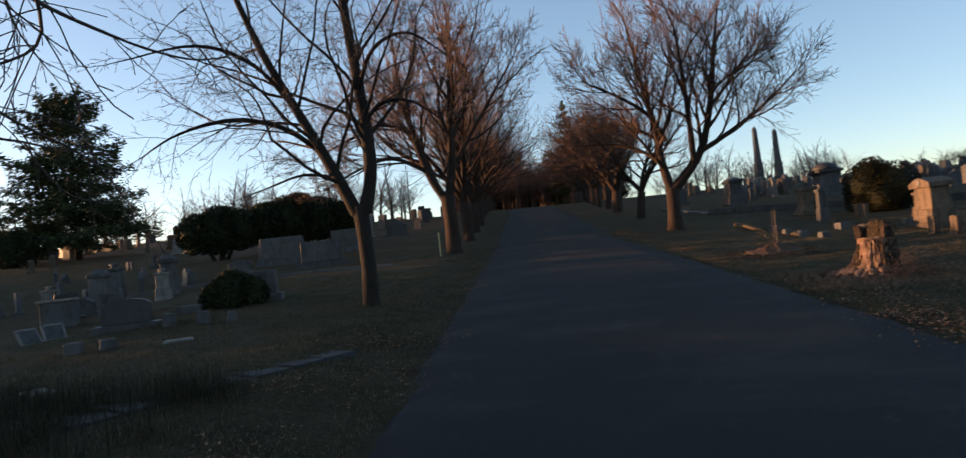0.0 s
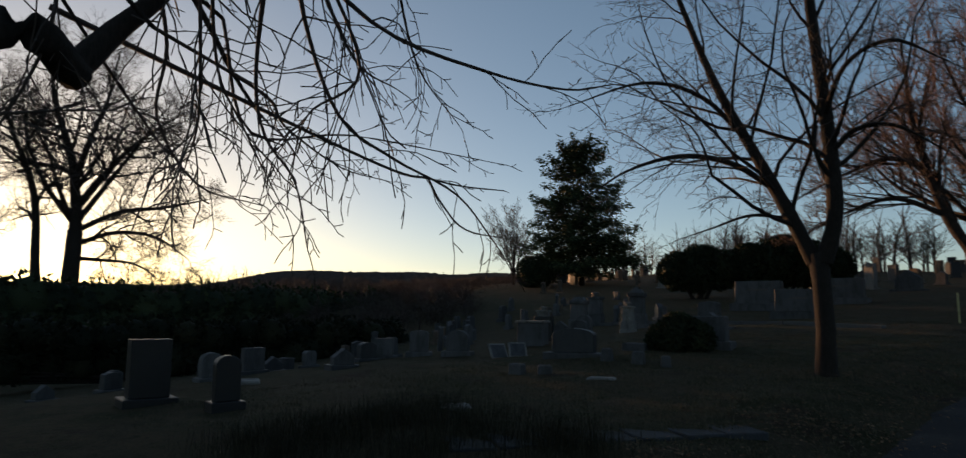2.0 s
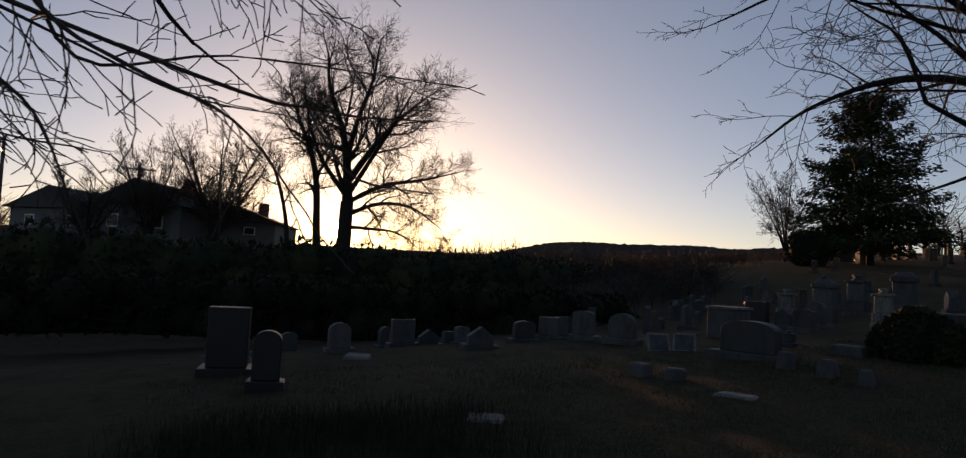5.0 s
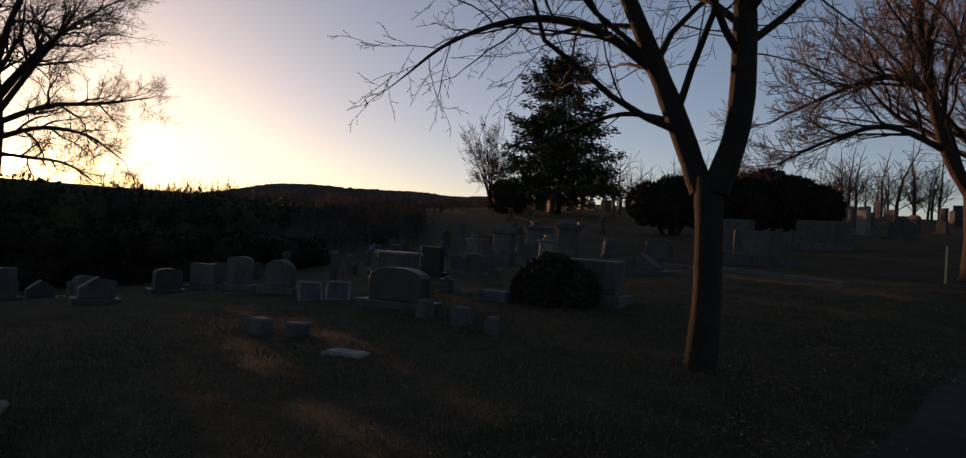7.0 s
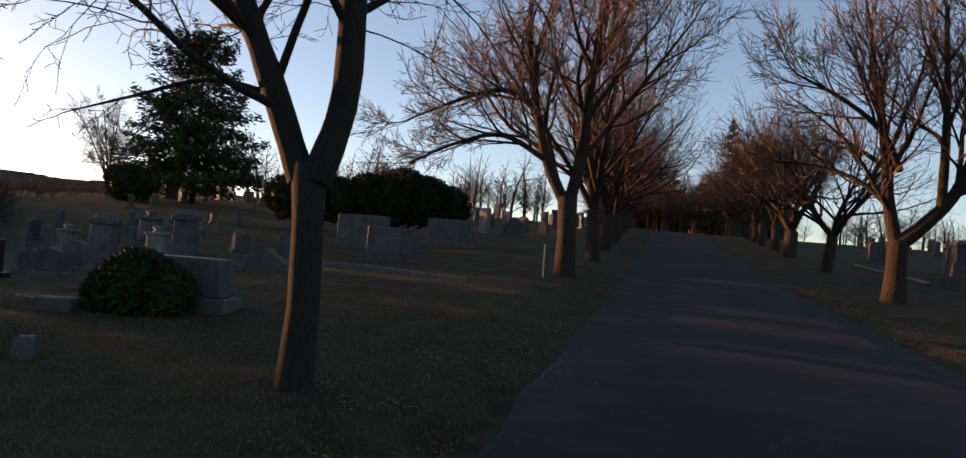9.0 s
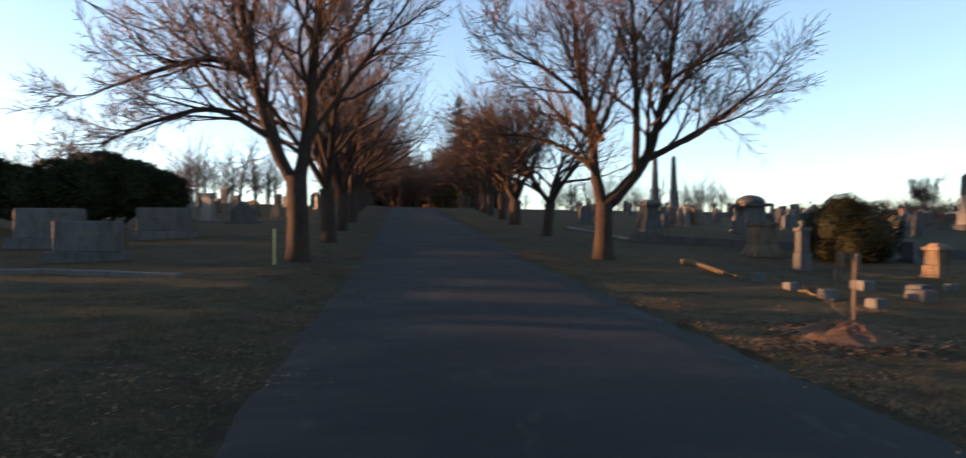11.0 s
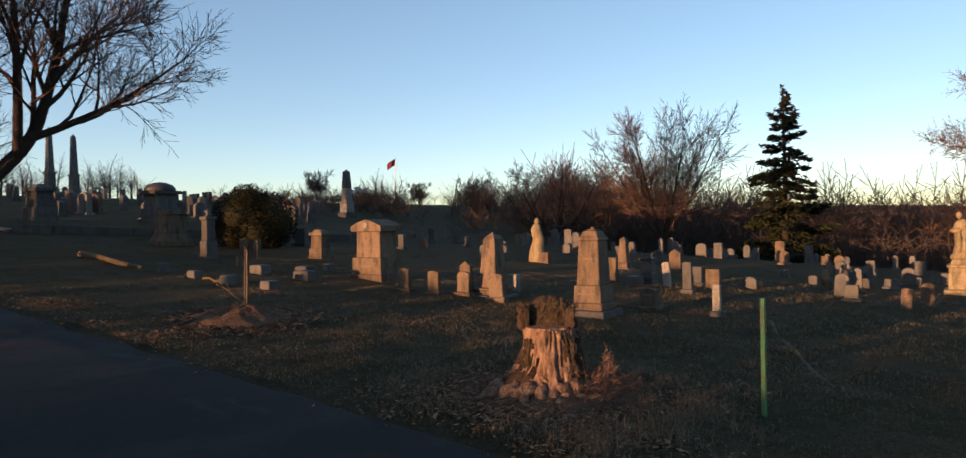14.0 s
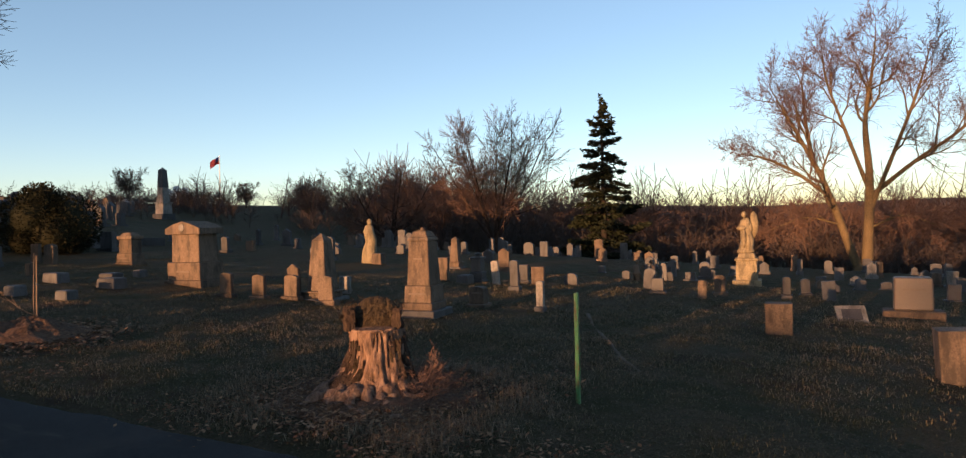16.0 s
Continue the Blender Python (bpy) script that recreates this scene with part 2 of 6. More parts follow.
def ground(x, y):
    """Height of the turf: it climbs along the road, and falls away to both sides."""
    yy = y
    if y > 25:
        yy = 25 + (min(y, 80) - 25) * 1.5
    if y > 80:
        yy = 107.5 + 50 * math.tanh((y - 80) / 50)
    if y < -15:
        yy = -15 + 20 * math.tanh((y + 15) / 20)
    z = -0.011 * max(-40, min(60, x)) + 0.0537 * yy
    if -9 < x < 0:
        z += 0.12 * smooth(0.3, 1.3, -x) * (1 - smooth(5, 9, -x))
    if x < -7:
        z -= 0.095 * min(60, -7 - x) * smooth(0, 8, -7 - x) * (1 - smooth(12, 32, y))
        z += 0.02 * min(30, -7 - x) * smooth(22, 46, y)
    if x < -26:
        z += 0.22 * min(38, -26 - x) * smooth(0, 10, -26 - x) * (1 - smooth(6, 22, y))
    if x < -42:
        z -= 0.06 * min(90, -42 - x) * smooth(0, 25, -42 - x) * smooth(10, 30, y)
    if x > 24:
        z -= 0.07 * min(60, x - 24) * smooth(0, 12, x - 24) * (1 - smooth(25, 60, y))
    return z


def put(name, verts, faces, material, parent=None, label="", smoothed=False, kind=""):
    me = bpy.data.meshes.new(name)
    me.from_pydata([tuple(v) for v in verts], [], faces)
    me.materials.append(material)
    if smoothed:
        me.shade_smooth()
    ob = new(name, me)
    if parent is not None:
        ob.parent = parent
    return tagged(ob, label, kind=kind)


def part(name, bm, material, parent, label="", smoothed=False):
    """Links a bmesh as one mesh object under a thing or a part."""
    me = bpy.data.meshes.new(name)
    bm.to_mesh(me)
    bm.free()
    me.materials.append(material)
    if smoothed:
        me.shade_smooth()
    ob = new(name, me)
    if parent is not None:
        ob.parent = parent
    return tagged(ob, label)


def thing(name, x, y, label, category, group="", rz=0.0, lean=0.0, tip=0.0, z=None, kind=""):
    ob = new(name)
    ob.empty_display_size = 0.2
    ob.matrix_basis = pose(x, y, ground(x, y) - 0.02 if z is None else z, lean, tip, rz)
    return tagged(ob, label, category, group, kind)


def box(bm, sx, sy, z0, z1, x=0.0, y=0.0, taper=1.0, bevel=0.012):
    """A block centred on x, y from z0 to z1; taper shrinks its top."""
    vs = []
    for z, k in ((z0, 1.0), (z1, taper)):
        for u, v in ((-1, -1), (1, -1), (1, 1), (-1, 1)):
            vs.append(bm.verts.new((x + u * sx * k / 2, y + v * sy * k / 2, z)))
    fs = [(3, 2, 1, 0), (4, 5, 6, 7), (0, 1, 5, 4), (1, 2, 6, 5), (2, 3, 7, 6), (3, 0, 4, 7)]
    made = [bm.faces.new([vs[i] for i in f]) for f in fs]
    if bevel:
        edges = list({e for f in made for e in f.edges})
        bmesh.ops.bevel(bm, geom=edges, offset=bevel, segments=1, affect="EDGES")
    return bm


def block(sx, sy, z0, z1, taper=1.0, bevel=0.012, x=0.0, y=0.0):
    return box(bmesh.new(), sx, sy, z0, z1, x, y, taper, bevel)


def slab(outline, thick, bevel=0.01):
    """An upright slab from an outline in x and z, centred on y."""
    bm = bmesh.new()
    a = [bm.verts.new((x, -thick / 2, z)) for x, z in outline]
    b = [bm.verts.new((x, thick / 2, z)) for x, z in outline]
    n = len(outline)
    bm.faces.new(a)
    bm.faces.new(b[::-1])
    for i in range(n):
        bm.faces.new((a[(i + 1) % n], a[i], b[i], b[(i + 1) % n]))
    if bevel:
        rim = [e for e in bm.edges if len({round(v.co.y, 4) for v in e.verts}) == 1]
        bmesh.ops.bevel(bm, geom=rim, offset=bevel, segments=1, affect="EDGES")
    bmesh.ops.recalc_face_normals(bm, faces=bm.faces)
    return bm


def lathe(profile, sides=14, wobble=0.0, seed=0):
    """A turned solid from (radius, height) pairs."""
    r = random.Random(seed)
    verts, faces = [], []
    for rad, z in profile:
        for k in range(sides):
            a = 2 * math.pi * k / sides
            q = rad * (1 + r.uniform(-wobble, wobble))
            verts.append((q * math.cos(a), q * math.sin(a), z))
    for i in range(len(profile) - 1):
        for k in range(sides):
            a, b = i * sides + k, i * sides + (k + 1) % sides
            faces.append((a, b, b + sides, a + sides))
    faces.append(tuple(range(sides))[::-1])
    faces.append(tuple((len(profile) - 1) * sides + k for k in range(sides)))
    return verts, faces


class Wood:
    """Gathers tubes of one tree: limbs and twigs apart."""

    def __init__(self, seed):
        self.r = random.Random(seed)
        self.limbs = ([], [])
        self.twigs = ([], [])

    def tube(self, pts, radii, sides, store):
        verts, faces = store
        base = len(verts)
        n = len(pts)
        for i, p in enumerate(pts):
            d = (pts[min(i + 1, n - 1)] - pts[max(i - 1, 0)])
            d = d.normalized() if d.length > 1e-6 else Vector((0, 0, 1))
            u = d.cross(Vector((0.31, 0.95, 0.05)))
            u = u.normalized() if u.length > 1e-4 else Vector((1, 0, 0))
            w = d.cross(u)
            for k in range(sides):
                a = 2 * math.pi * k / sides
                verts.append(p + (u * math.cos(a) + w * math.sin(a)) * radii[i])
        for i in range(n - 1):
            for k in range(sides):
                a, b = base + i * sides + k, base + i * sides + (k + 1) % sides
                faces.append((a, b, b + sides, a + sides))
        faces.append(tuple(base + (n - 1) * sides + k for k in range(sides)))

    def grow(self, p, d, length, radius, level, S):
        """One branch and all that grows from it. S: shape by level."""
        r = self.r
        top = level >= S["levels"]
        n = S.get("tip", 2) if top else S["segments"]
        pts, radii = [p.copy()], [radius]
        d = d.normalized()
        end = max(S["thin"], radius * (0.45 if not top else 0.5))
        for i in range(n):
            wild = S["wander"] * (1.0 if level else 0.35)
            d = (d + Vector((r.gauss(0, wild), r.gauss(0, wild), r.gauss(0, wild))) + Vector((0, 0, S["rise"][min(level, len(S["rise"]) - 1)]))).normalized()
            p = p + d * (length / n)
            pts.append(p.copy())
            radii.append(radius + (end - radius) * (i + 1) / n)
        big = radius > S.get("limb_from", 0.02)
        self.tube(pts, radii, 8 if radius > 0.1 else (5 if big else 3), self.limbs if big else self.twigs)
        if top:
            return
        count = S["count"][min(level, len(S["count"]) - 1)]
        start = S["bare"][min(level, len(S["bare"]) - 1)]
        turn = r.uniform(0, 6.28)
        for k in range(count):
            f = start + (1 - start) * (k + r.uniform(0.2, 1.0)) / count
            f = min(f, 1.0)
            i = min(n - 1, int(f * n))
            q = pts[i].lerp(pts[i + 1], f * n - i)
            way = (pts[i + 1] - pts[i]).normalized()
            side = way.orthogonal().normalized()
            turn += 2.4 + r.uniform(-0.4, 0.4)
            side = Matrix.Rotation(turn, 3, way) @ side
            ang = radians(r.uniform(*S["angle"]))
            cd = way * math.cos(ang) + side * math.sin(ang)
            cl = length * S["ratio"][min(level, len(S["ratio"]) - 1)] * (1.15 - 0.55 * f) * r.uniform(0.75, 1.2)
            cr = max(S["thin"], (radius + (end - radius) * f) * S["slim"] * r.uniform(0.8, 1.1))
            self.grow(q, cd, cl, cr, level + 1, S)
        # the leader goes on
        self.grow(pts[-1], d, length * S["ratio"][min(level, len(S["ratio"]) - 1)] * 0.9, end, level + 1, S)

    def stem(self, pts, radii, S, count, length, first=0.25, level=1):
        """A given main stem, with branches along it."""
        r = self.r
        fine, rad = [], []
        m = 5
        for i in range(len(pts) - 1):
            a, b = Vector(pts[i]), Vector(pts[i + 1])
            p0 = Vector(pts[i - 1]) if i else a * 2 - b
            p3 = Vector(pts[i + 2]) if i + 2 < len(pts) else b * 2 - a
            for k in range(m):
                t = k / m
                fine.append(0.5 * ((2 * a) + (b - p0) * t + (2 * p0 - 5 * a + 4 * b - p3) * t * t + (3 * a - p0 - 3 * b + p3) * t ** 3))
                rad.append((radii[i] + (radii[i + 1] - radii[i]) * t) * r.uniform(0.95, 1.05))
        fine.append(Vector(pts[-1]))
        rad.append(radii[-1])
        self.tube(fine, rad, 10 if radii[0] > 0.06 else 6, self.limbs if radii[0] > 0.015 else self.twigs)
        turn = r.uniform(0, 6.28)
        for k in range(count):
            f = first + (1 - first) * (k + r.uniform(0.1, 0.9)) / count
            i = min(len(fine) - 2, int(f * (len(fine) - 1)))
            way = (fine[i + 1] - fine[i]).normalized()
            turn += 2.4 + r.uniform(-0.5, 0.5)
            side = Matrix.Rotation(turn, 3, way) @ way.orthogonal().normalized()
            ang = radians(r.uniform(*S["angle"]))
            self.grow(fine[i], way * math.cos(ang) + side * math.sin(ang), length * (1.2 - 0.6 * f) * r.uniform(0.7, 1.2), max(S["thin"], rad[i] * S["slim"]), level, S)
        self.grow(fine[-1], (fine[-1] - fine[-2]), length * 0.6, rad[-1], level, S)

    def build(self, ob, bark, twig):
        put("trunk", *self.limbs, bark, ob, smoothed=True)
        put("crown", *self.twigs, twig, ob, "bare leafless twigs")
        return ob


# ---- ground and road ----
def turf_sheet():
    xs, ys = [], []
    v = 0.0
    step = 0.35
    while v < 900:
        xs.append(v)
        v += step
        step = min(step * 1.07, 120)
    xs = sorted([2.5 - a for a in xs[1:]] + [2.5 + a for a in xs])
    v, step = 0.0, 0.35
    up = []
    while v < 1500:
        up.append(v)
        v += step
        if v > 12:
            step = min(step * 1.06, 150)
    v, step = 0.0, 0.4
    down = []
    while v < 900:
        down.append(v)
        v += step
        step = min(step * 1.12, 150)
    ys = sorted([4 - a for a in down[1:]] + [4 + a for a in up])
    verts, faces = [], []
    for y in ys:
        for x in xs:
            z = ground(x, y)
            off = smooth(0.1, 0.8, max(-x, x - 5.0))
            if off > 0 and abs(x) < 60 and abs(y) < 90:
                z += off * 0.05 * noise.noise((x * 0.9, y * 0.9, 0)) + off * 0.02 * noise.noise((x * 3.1, y * 3.1, 4))
            if -0.3 < x < 5.3 and off == 0:
                z -= 0.03
            verts.append((x, y, z))
    w = len(xs)
    for j in range(len(ys) - 1):
        for i in range(w - 1):
            a = j * w + i
            faces.append((a, a + 1, a + 1 + w, a + w))
    return put("ground", verts, faces, TURF, None, "winter turf, patchy brown and green, on a cemetery slope", True, "structure")


turf_sheet()


def road_sheet():
    """The asphalt lane, with a crumbling edge."""
    verts, faces = [], []
    ys, y = [], -40.0
    while y < 150:
        ys.append(y)
        y += 0.12 if -2 < y < 18 else (0.3 if y < 45 and y > -2 else 1.5)
    cols = (0.0, 0.03, 0.12, 0.5, 0.88, 0.97, 1.0)
    for y in ys:
        l = 0.0 + 0.12 * noise.noise((0, y * 0.7, 1)) + 0.06 * noise.noise((0, y * 3.0, 2))
        rr = 5.0 + 0.10 * noise.noise((9, y * 0.7, 1)) + 0.05 * noise.noise((9, y * 3.0, 2))
        for c in cols:
            x = l + (rr - l) * c
            crown = 0.025 * (1 - (2 * c - 1) ** 2)
            edge = -0.05 if c in (0.0, 1.0) else 0.004
            verts.append((x, y, ground(x, y) + crown + edge))
    w = len(cols)
    for j in range(len(ys) - 1):
        for i in range(w - 1):
            a = j * w + i
            faces.append((a, a + 1, a + 1 + w, a + w))
    return put("road", verts, faces, ASPHALT, None, "narrow worn asphalt cemetery lane with crumbling edges", True, "structure")


road_sheet()

# ---- trees ----
ALLEE = dict(levels=4, segments=4, wander=0.13, rise=(0.06, 0.10, 0.08, 0.05, 0.02), count=(5, 4, 4, 2), bare=(0.55, 0.25, 0.2, 0.15),
             angle=(22, 50), ratio=(1.25, 0.68, 0.64, 0.62), slim=0.6, thin=0.0065, limb_from=0.022)
OPEN = dict(levels=4, segments=5, wander=0.16, rise=(0.05, 0.06, 0.06, 0.05, 0.03), count=(5, 6, 6, 4), bare=(0.4, 0.2, 0.15, 0.15),
            angle=(30, 65), ratio=(1.0, 0.62, 0.55, 0.5), slim=0.6, thin=0.008, limb_from=0.025)
NEAR = dict(levels=4, segments=5, wander=0.16, rise=(0.03, 0.03, 0.0, -0.02, 0.03), count=(5, 6, 5, 2), bare=(0.4, 0.2, 0.2, 0.2),
            angle=(30, 65), ratio=(0.9, 0.55, 0.45, 0.4), slim=0.36, thin=0.0032, limb_from=0.012)
DROOP = dict(levels=4, segments=5, wander=0.15, rise=(0, -0.05, -0.09, -0.08, 0.02), count=(4, 4, 4, 2), bare=(0.3, 0.2, 0.2, 0.3),
             angle=(25, 60), ratio=(0.8, 0.55, 0.5, 0.35), slim=0.5, thin=0.0026, limb_from=0.009)
SAPLING = dict(levels=2, segments=4, wander=0.1, rise=(0.1,), count=(2, 2), bare=(0.5, 0.4), angle=(20, 45), ratio=(0.5, 0.4), slim=0.5, thin=0.002, limb_from=0.006)


def flare(radius, z):
    return [(0, 0, -0.15), (0.0, 0.0, 0.12), (0.01, 0.0, z)], [radius * 1.55, radius * 1.12, radius]


def allee_tree(x, y, seed, girth, fork, lean, tall, rz=0.0, label=""):
    """A lane-side tree: short trunk, two or three ascending limbs, a broad fine crown."""
    w = Wood(seed)
    r = w.r
    pts, rad = flare(girth, fork)
    pts[-1] = (lean * 0.3, 0.05, fork)
    w.tube([Vector(p) for p in pts], rad, 12, w.limbs)
    limbs = 4
    for k in range(limbs):
        a = 2 * math.pi * (k + r.uniform(-0.2, 0.2)) / limbs + 0.6
        out = r.uniform(1.5, 2.4) if k else 0.5
        q = [pts[-1], (pts[-1][0] + out * 0.38 * math.cos(a), pts[-1][1] + out * 0.38 * math.sin(a), fork + tall * 0.14),
             (pts[-1][0] + out * math.cos(a) + lean * 0.5, pts[-1][1] + out * math.sin(a), fork + tall * 0.36)]
        g = girth * r.uniform(0.5, 0.68)
        w.stem([Vector(p) for p in q], [g, g * 0.75, g * 0.45], ALLEE, 6, tall * 0.42, 0.3)
    ob = thing("tree", x, y, label or "bare spreading lane-side tree with dense fine twigs", "tree", "trees along the lane", rz)
    return w.build(ob, BARK_WARM, TWIG_WARM)


def right_front_tree(x, y):
    """The forked tree at the verge: one stem leans out over the graves."""
    w = Wood(31)
    w.tube([Vector(p) for p in ((0, 0, -0.15), (0, 0, 0.12), (0.02, 0, 0.8), (0.05, 0.0, 1.6))], [0.42, 0.29, 0.24, 0.25], 12, w.limbs)
    S = dict(ALLEE, count=(5, 6, 5, 3))
    for pts, rad, n, length, f in (
            (((0.0, 0, 1.45), (-0.2, 0.1, 2.6), (-0.35, 0.1, 4.1), (-0.6, 0.2, 5.6), (-0.8, 0.2, 7.2)), [0.18, 0.15, 0.12, 0.08, 0.04], 11, 2.4, 0.22),
            (((0.05, 0, 1.5), (0.6, -0.1, 2.05), (1.25, -0.2, 2.95), (1.75, -0.2, 4.6), (2.05, -0.2, 6.2), (2.3, -0.2, 7.6)), [0.2, 0.17, 0.14, 0.11, 0.08, 0.04], 11, 2.3, 0.4),
            (((1.15, -0.2, 2.8), (2.1, -0.5, 3.3), (3.2, -0.8, 4.0), (4.2, -1.0, 4.8)), [0.10, 0.08, 0.06, 0.03], 9, 2.0, 0.15),
            (((0.0, 0, 3.4), (-0.6, -0.5, 4.3), (-1.6, -0.9, 5.0), (-2.7, -1.0, 5.6)), [0.09, 0.075, 0.055, 0.03], 8, 1.8, 0.2),
            (((-0.15, 0, 2.4), (-0.9, 0.5, 3.2), (-2.0, 0.9, 3.6), (-3.1, 1.0, 3.7)), [0.07, 0.06, 0.045, 0.02], 7, 1.6, 0.25),
            (((0.9, -0.2, 2.4), (0.8, -0.6, 4.0), (0.7, -0.8, 5.6), (0.6, -0.8, 7.4)), [0.12, 0.095, 0.075, 0.04], 9, 2.3, 0.3),
            (((1.7, -0.2, 4.4), (2.5, 0.3, 5.2), (3.2, 0.6, 6.0), (3.8, 0.8, 6.6)), [0.08, 0.065, 0.05, 0.025], 8, 1.9, 0.2)):
        w.stem([Vector(p) for p in pts], rad, S, n, length, f)
    ob = thing("tree", x, y, "bare two-stemmed tree with warm-lit bark beside the lane", "tree", "trees along the lane")
    return w.build(ob, BARK_WARM, TWIG_WARM)


def left_front_tree(x, y):
    """The first big tree of the left row, with low arching boughs."""
    w = Wood(41)
    w.tube([Vector(p) for p in ((0, 0, -0.15), (0, 0, 0.15), (0.0, 0, 1.0), (-0.05, 0.0, 2.1))], [0.42, 0.29, 0.25, 0.26], 12, w.limbs)
    S = dict(ALLEE, count=(5, 5, 5, 3))
    for pts, rad, n, length, f in (
            (((-0.1, 0, 1.9), (-0.65, 0, 3.0), (-1.1, 0.1, 4.6), (-1.4, 0.2, 6.2), (-1.5, 0.2, 8.0)), [0.17, 0.14, 0.11, 0.08, 0.04], 11, 2.3, 0.3),
            (((0.0, 0, 1.9), (0.25, 0, 3.4), (0.35, 0.1, 5.2), (0.6, 0.2, 7.0), (0.6, 0.2, 8.6)), [0.18, 0.15, 0.12, 0.08, 0.04], 11, 2.4, 0.3),
            (((-1.1, 0.1, 4.5), (-2.0, -0.2, 4.9), (-3.2, -0.5, 4.5), (-4.5, -0.7, 3.9)), [0.09, 0.07, 0.05, 0.02], 10, 1.5, 0.12),
            (((-0.6, 0, 3.0), (-1.8, -0.5, 3.6), (-3.0, -0.8, 3.3), (-4.2, -1.0, 2.7)), [0.085, 0.065, 0.045, 0.02], 10, 1.3, 0.15),
            (((0.2, 0, 3.0), (1.0, 0.4, 4.3), (1.9, 0.6, 5.6), (2.6, 0.6, 6.6)), [0.09, 0.07, 0.055, 0.03], 8, 2.0, 0.25),
            (((-0.4, 0, 2.6), (-0.9, 0.9, 3.9), (-1.7, 1.8, 5.2), (-2.2, 2.4, 6.2)), [0.09, 0.07, 0.055, 0.03], 8, 2.0, 0.25),
            (((0.2, 0, 3.2), (0.4, -1.0, 4.4), (0.7, -1.9, 5.3), (0.8, -2.5, 6.0)), [0.08, 0.065, 0.05, 0.025], 7, 1.8, 0.25)):
        w.stem([Vector(p) for p in pts], rad, S, n, length, f)
    ob = thing("tree", x, y, "bare spreading lane-side tree with arching lower boughs", "tree", "trees along the lane")
    return w.build(ob, BARK_WARM, TWIG_WARM)


def pale_tree(x, y):
    """The tall sunlit tree at the wood's edge: local x runs across the view."""
    w = Wood(65)
    w.tube([Vector(p) for p in ((0, 0, -0.4), (0, 0, 0.1), (0.1, 0, 0.7))], [0.6, 0.5, 0.42], 12, w.limbs)
    S = dict(OPEN, wander=0.15, angle=(26, 58), rise=(0.05, 0.06, 0.06, 0.04, 0.02), count=(5, 6, 5, 3), ratio=(1.0, 0.72, 0.68, 0.66), thin=0.0075)
    for pts, rad, n, length, f in (
            (((-0.1, 0, 0.4), (-0.5, 0, 1.4), (-1.7, 0.1, 5.0), (-3.2, 0.2, 8.2), (-4.3, 0.2, 10.4)), [0.27, 0.22, 0.15, 0.08, 0.025], 12, 2.0, 0.42),
            (((0.2, 0, 0.4), (0.4, 0, 5.0), (0.25, 0, 8.0), (0.6, 0.1, 10.6), (0.8, 0.1, 12.4)), [0.29, 0.2, 0.13, 0.07, 0.025], 12, 2.0, 0.45),
            (((0.4, 0, 3.5), (1.5, -0.3, 6.4), (2.5, -0.4, 9.2), (3.1, -0.4, 11.4)), [0.13, 0.10, 0.07, 0.025], 10, 2.0, 0.35),
            (((0.35, 0, 4.6), (-0.7, 0.4, 7.8), (-1.5, 0.5, 10.4), (-1.7, 0.5, 12.0)), [0.12, 0.09, 0.06, 0.025], 10, 1.9, 0.35),
            (((0.4, 0, 4.2), (2.4, 0.2, 5.9), (4.4, 0.3, 7.4), (5.6, 0.3, 9.0)), [0.13, 0.1, 0.07, 0.03], 9, 1.9, 0.25),
            (((-1.5, 0.1, 4.3), (-3.0, -0.2, 5.6), (-4.6, -0.3, 6.5), (-5.8, -0.3, 6.8)), [0.12, 0.09, 0.06, 0.025], 9, 1.6, 0.2),
            (((-2.2, 0.1, 6.0), (-2.6, 0.8, 8.4), (-2.8, 1.4, 10.6)), [0.12, 0.09, 0.04], 7, 2.0, 0.3),
            (((-1.0, 0, 2.8), (-2.6, -0.5, 3.2), (-4.2, -0.8, 2.6)), [0.06, 0.04, 0.015], 8, 1.1, 0.2),
            (((0.4, 0, 2.6), (1.8, -0.5, 3.2), (3.2, -0.8, 2.7)), [0.06, 0.04, 0.015], 8, 1.1, 0.2)):
        w.stem([Vector(p) for p in pts], rad, S, n, length, f)
    for store in (w.limbs, w.twigs):
        store[0][:] = [v * 0.84 for v in store[0]]
    ob = thing("tree", x, y, "tall bare tree with sunlit pale bark", "tree", rz=-97)
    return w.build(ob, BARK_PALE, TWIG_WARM)


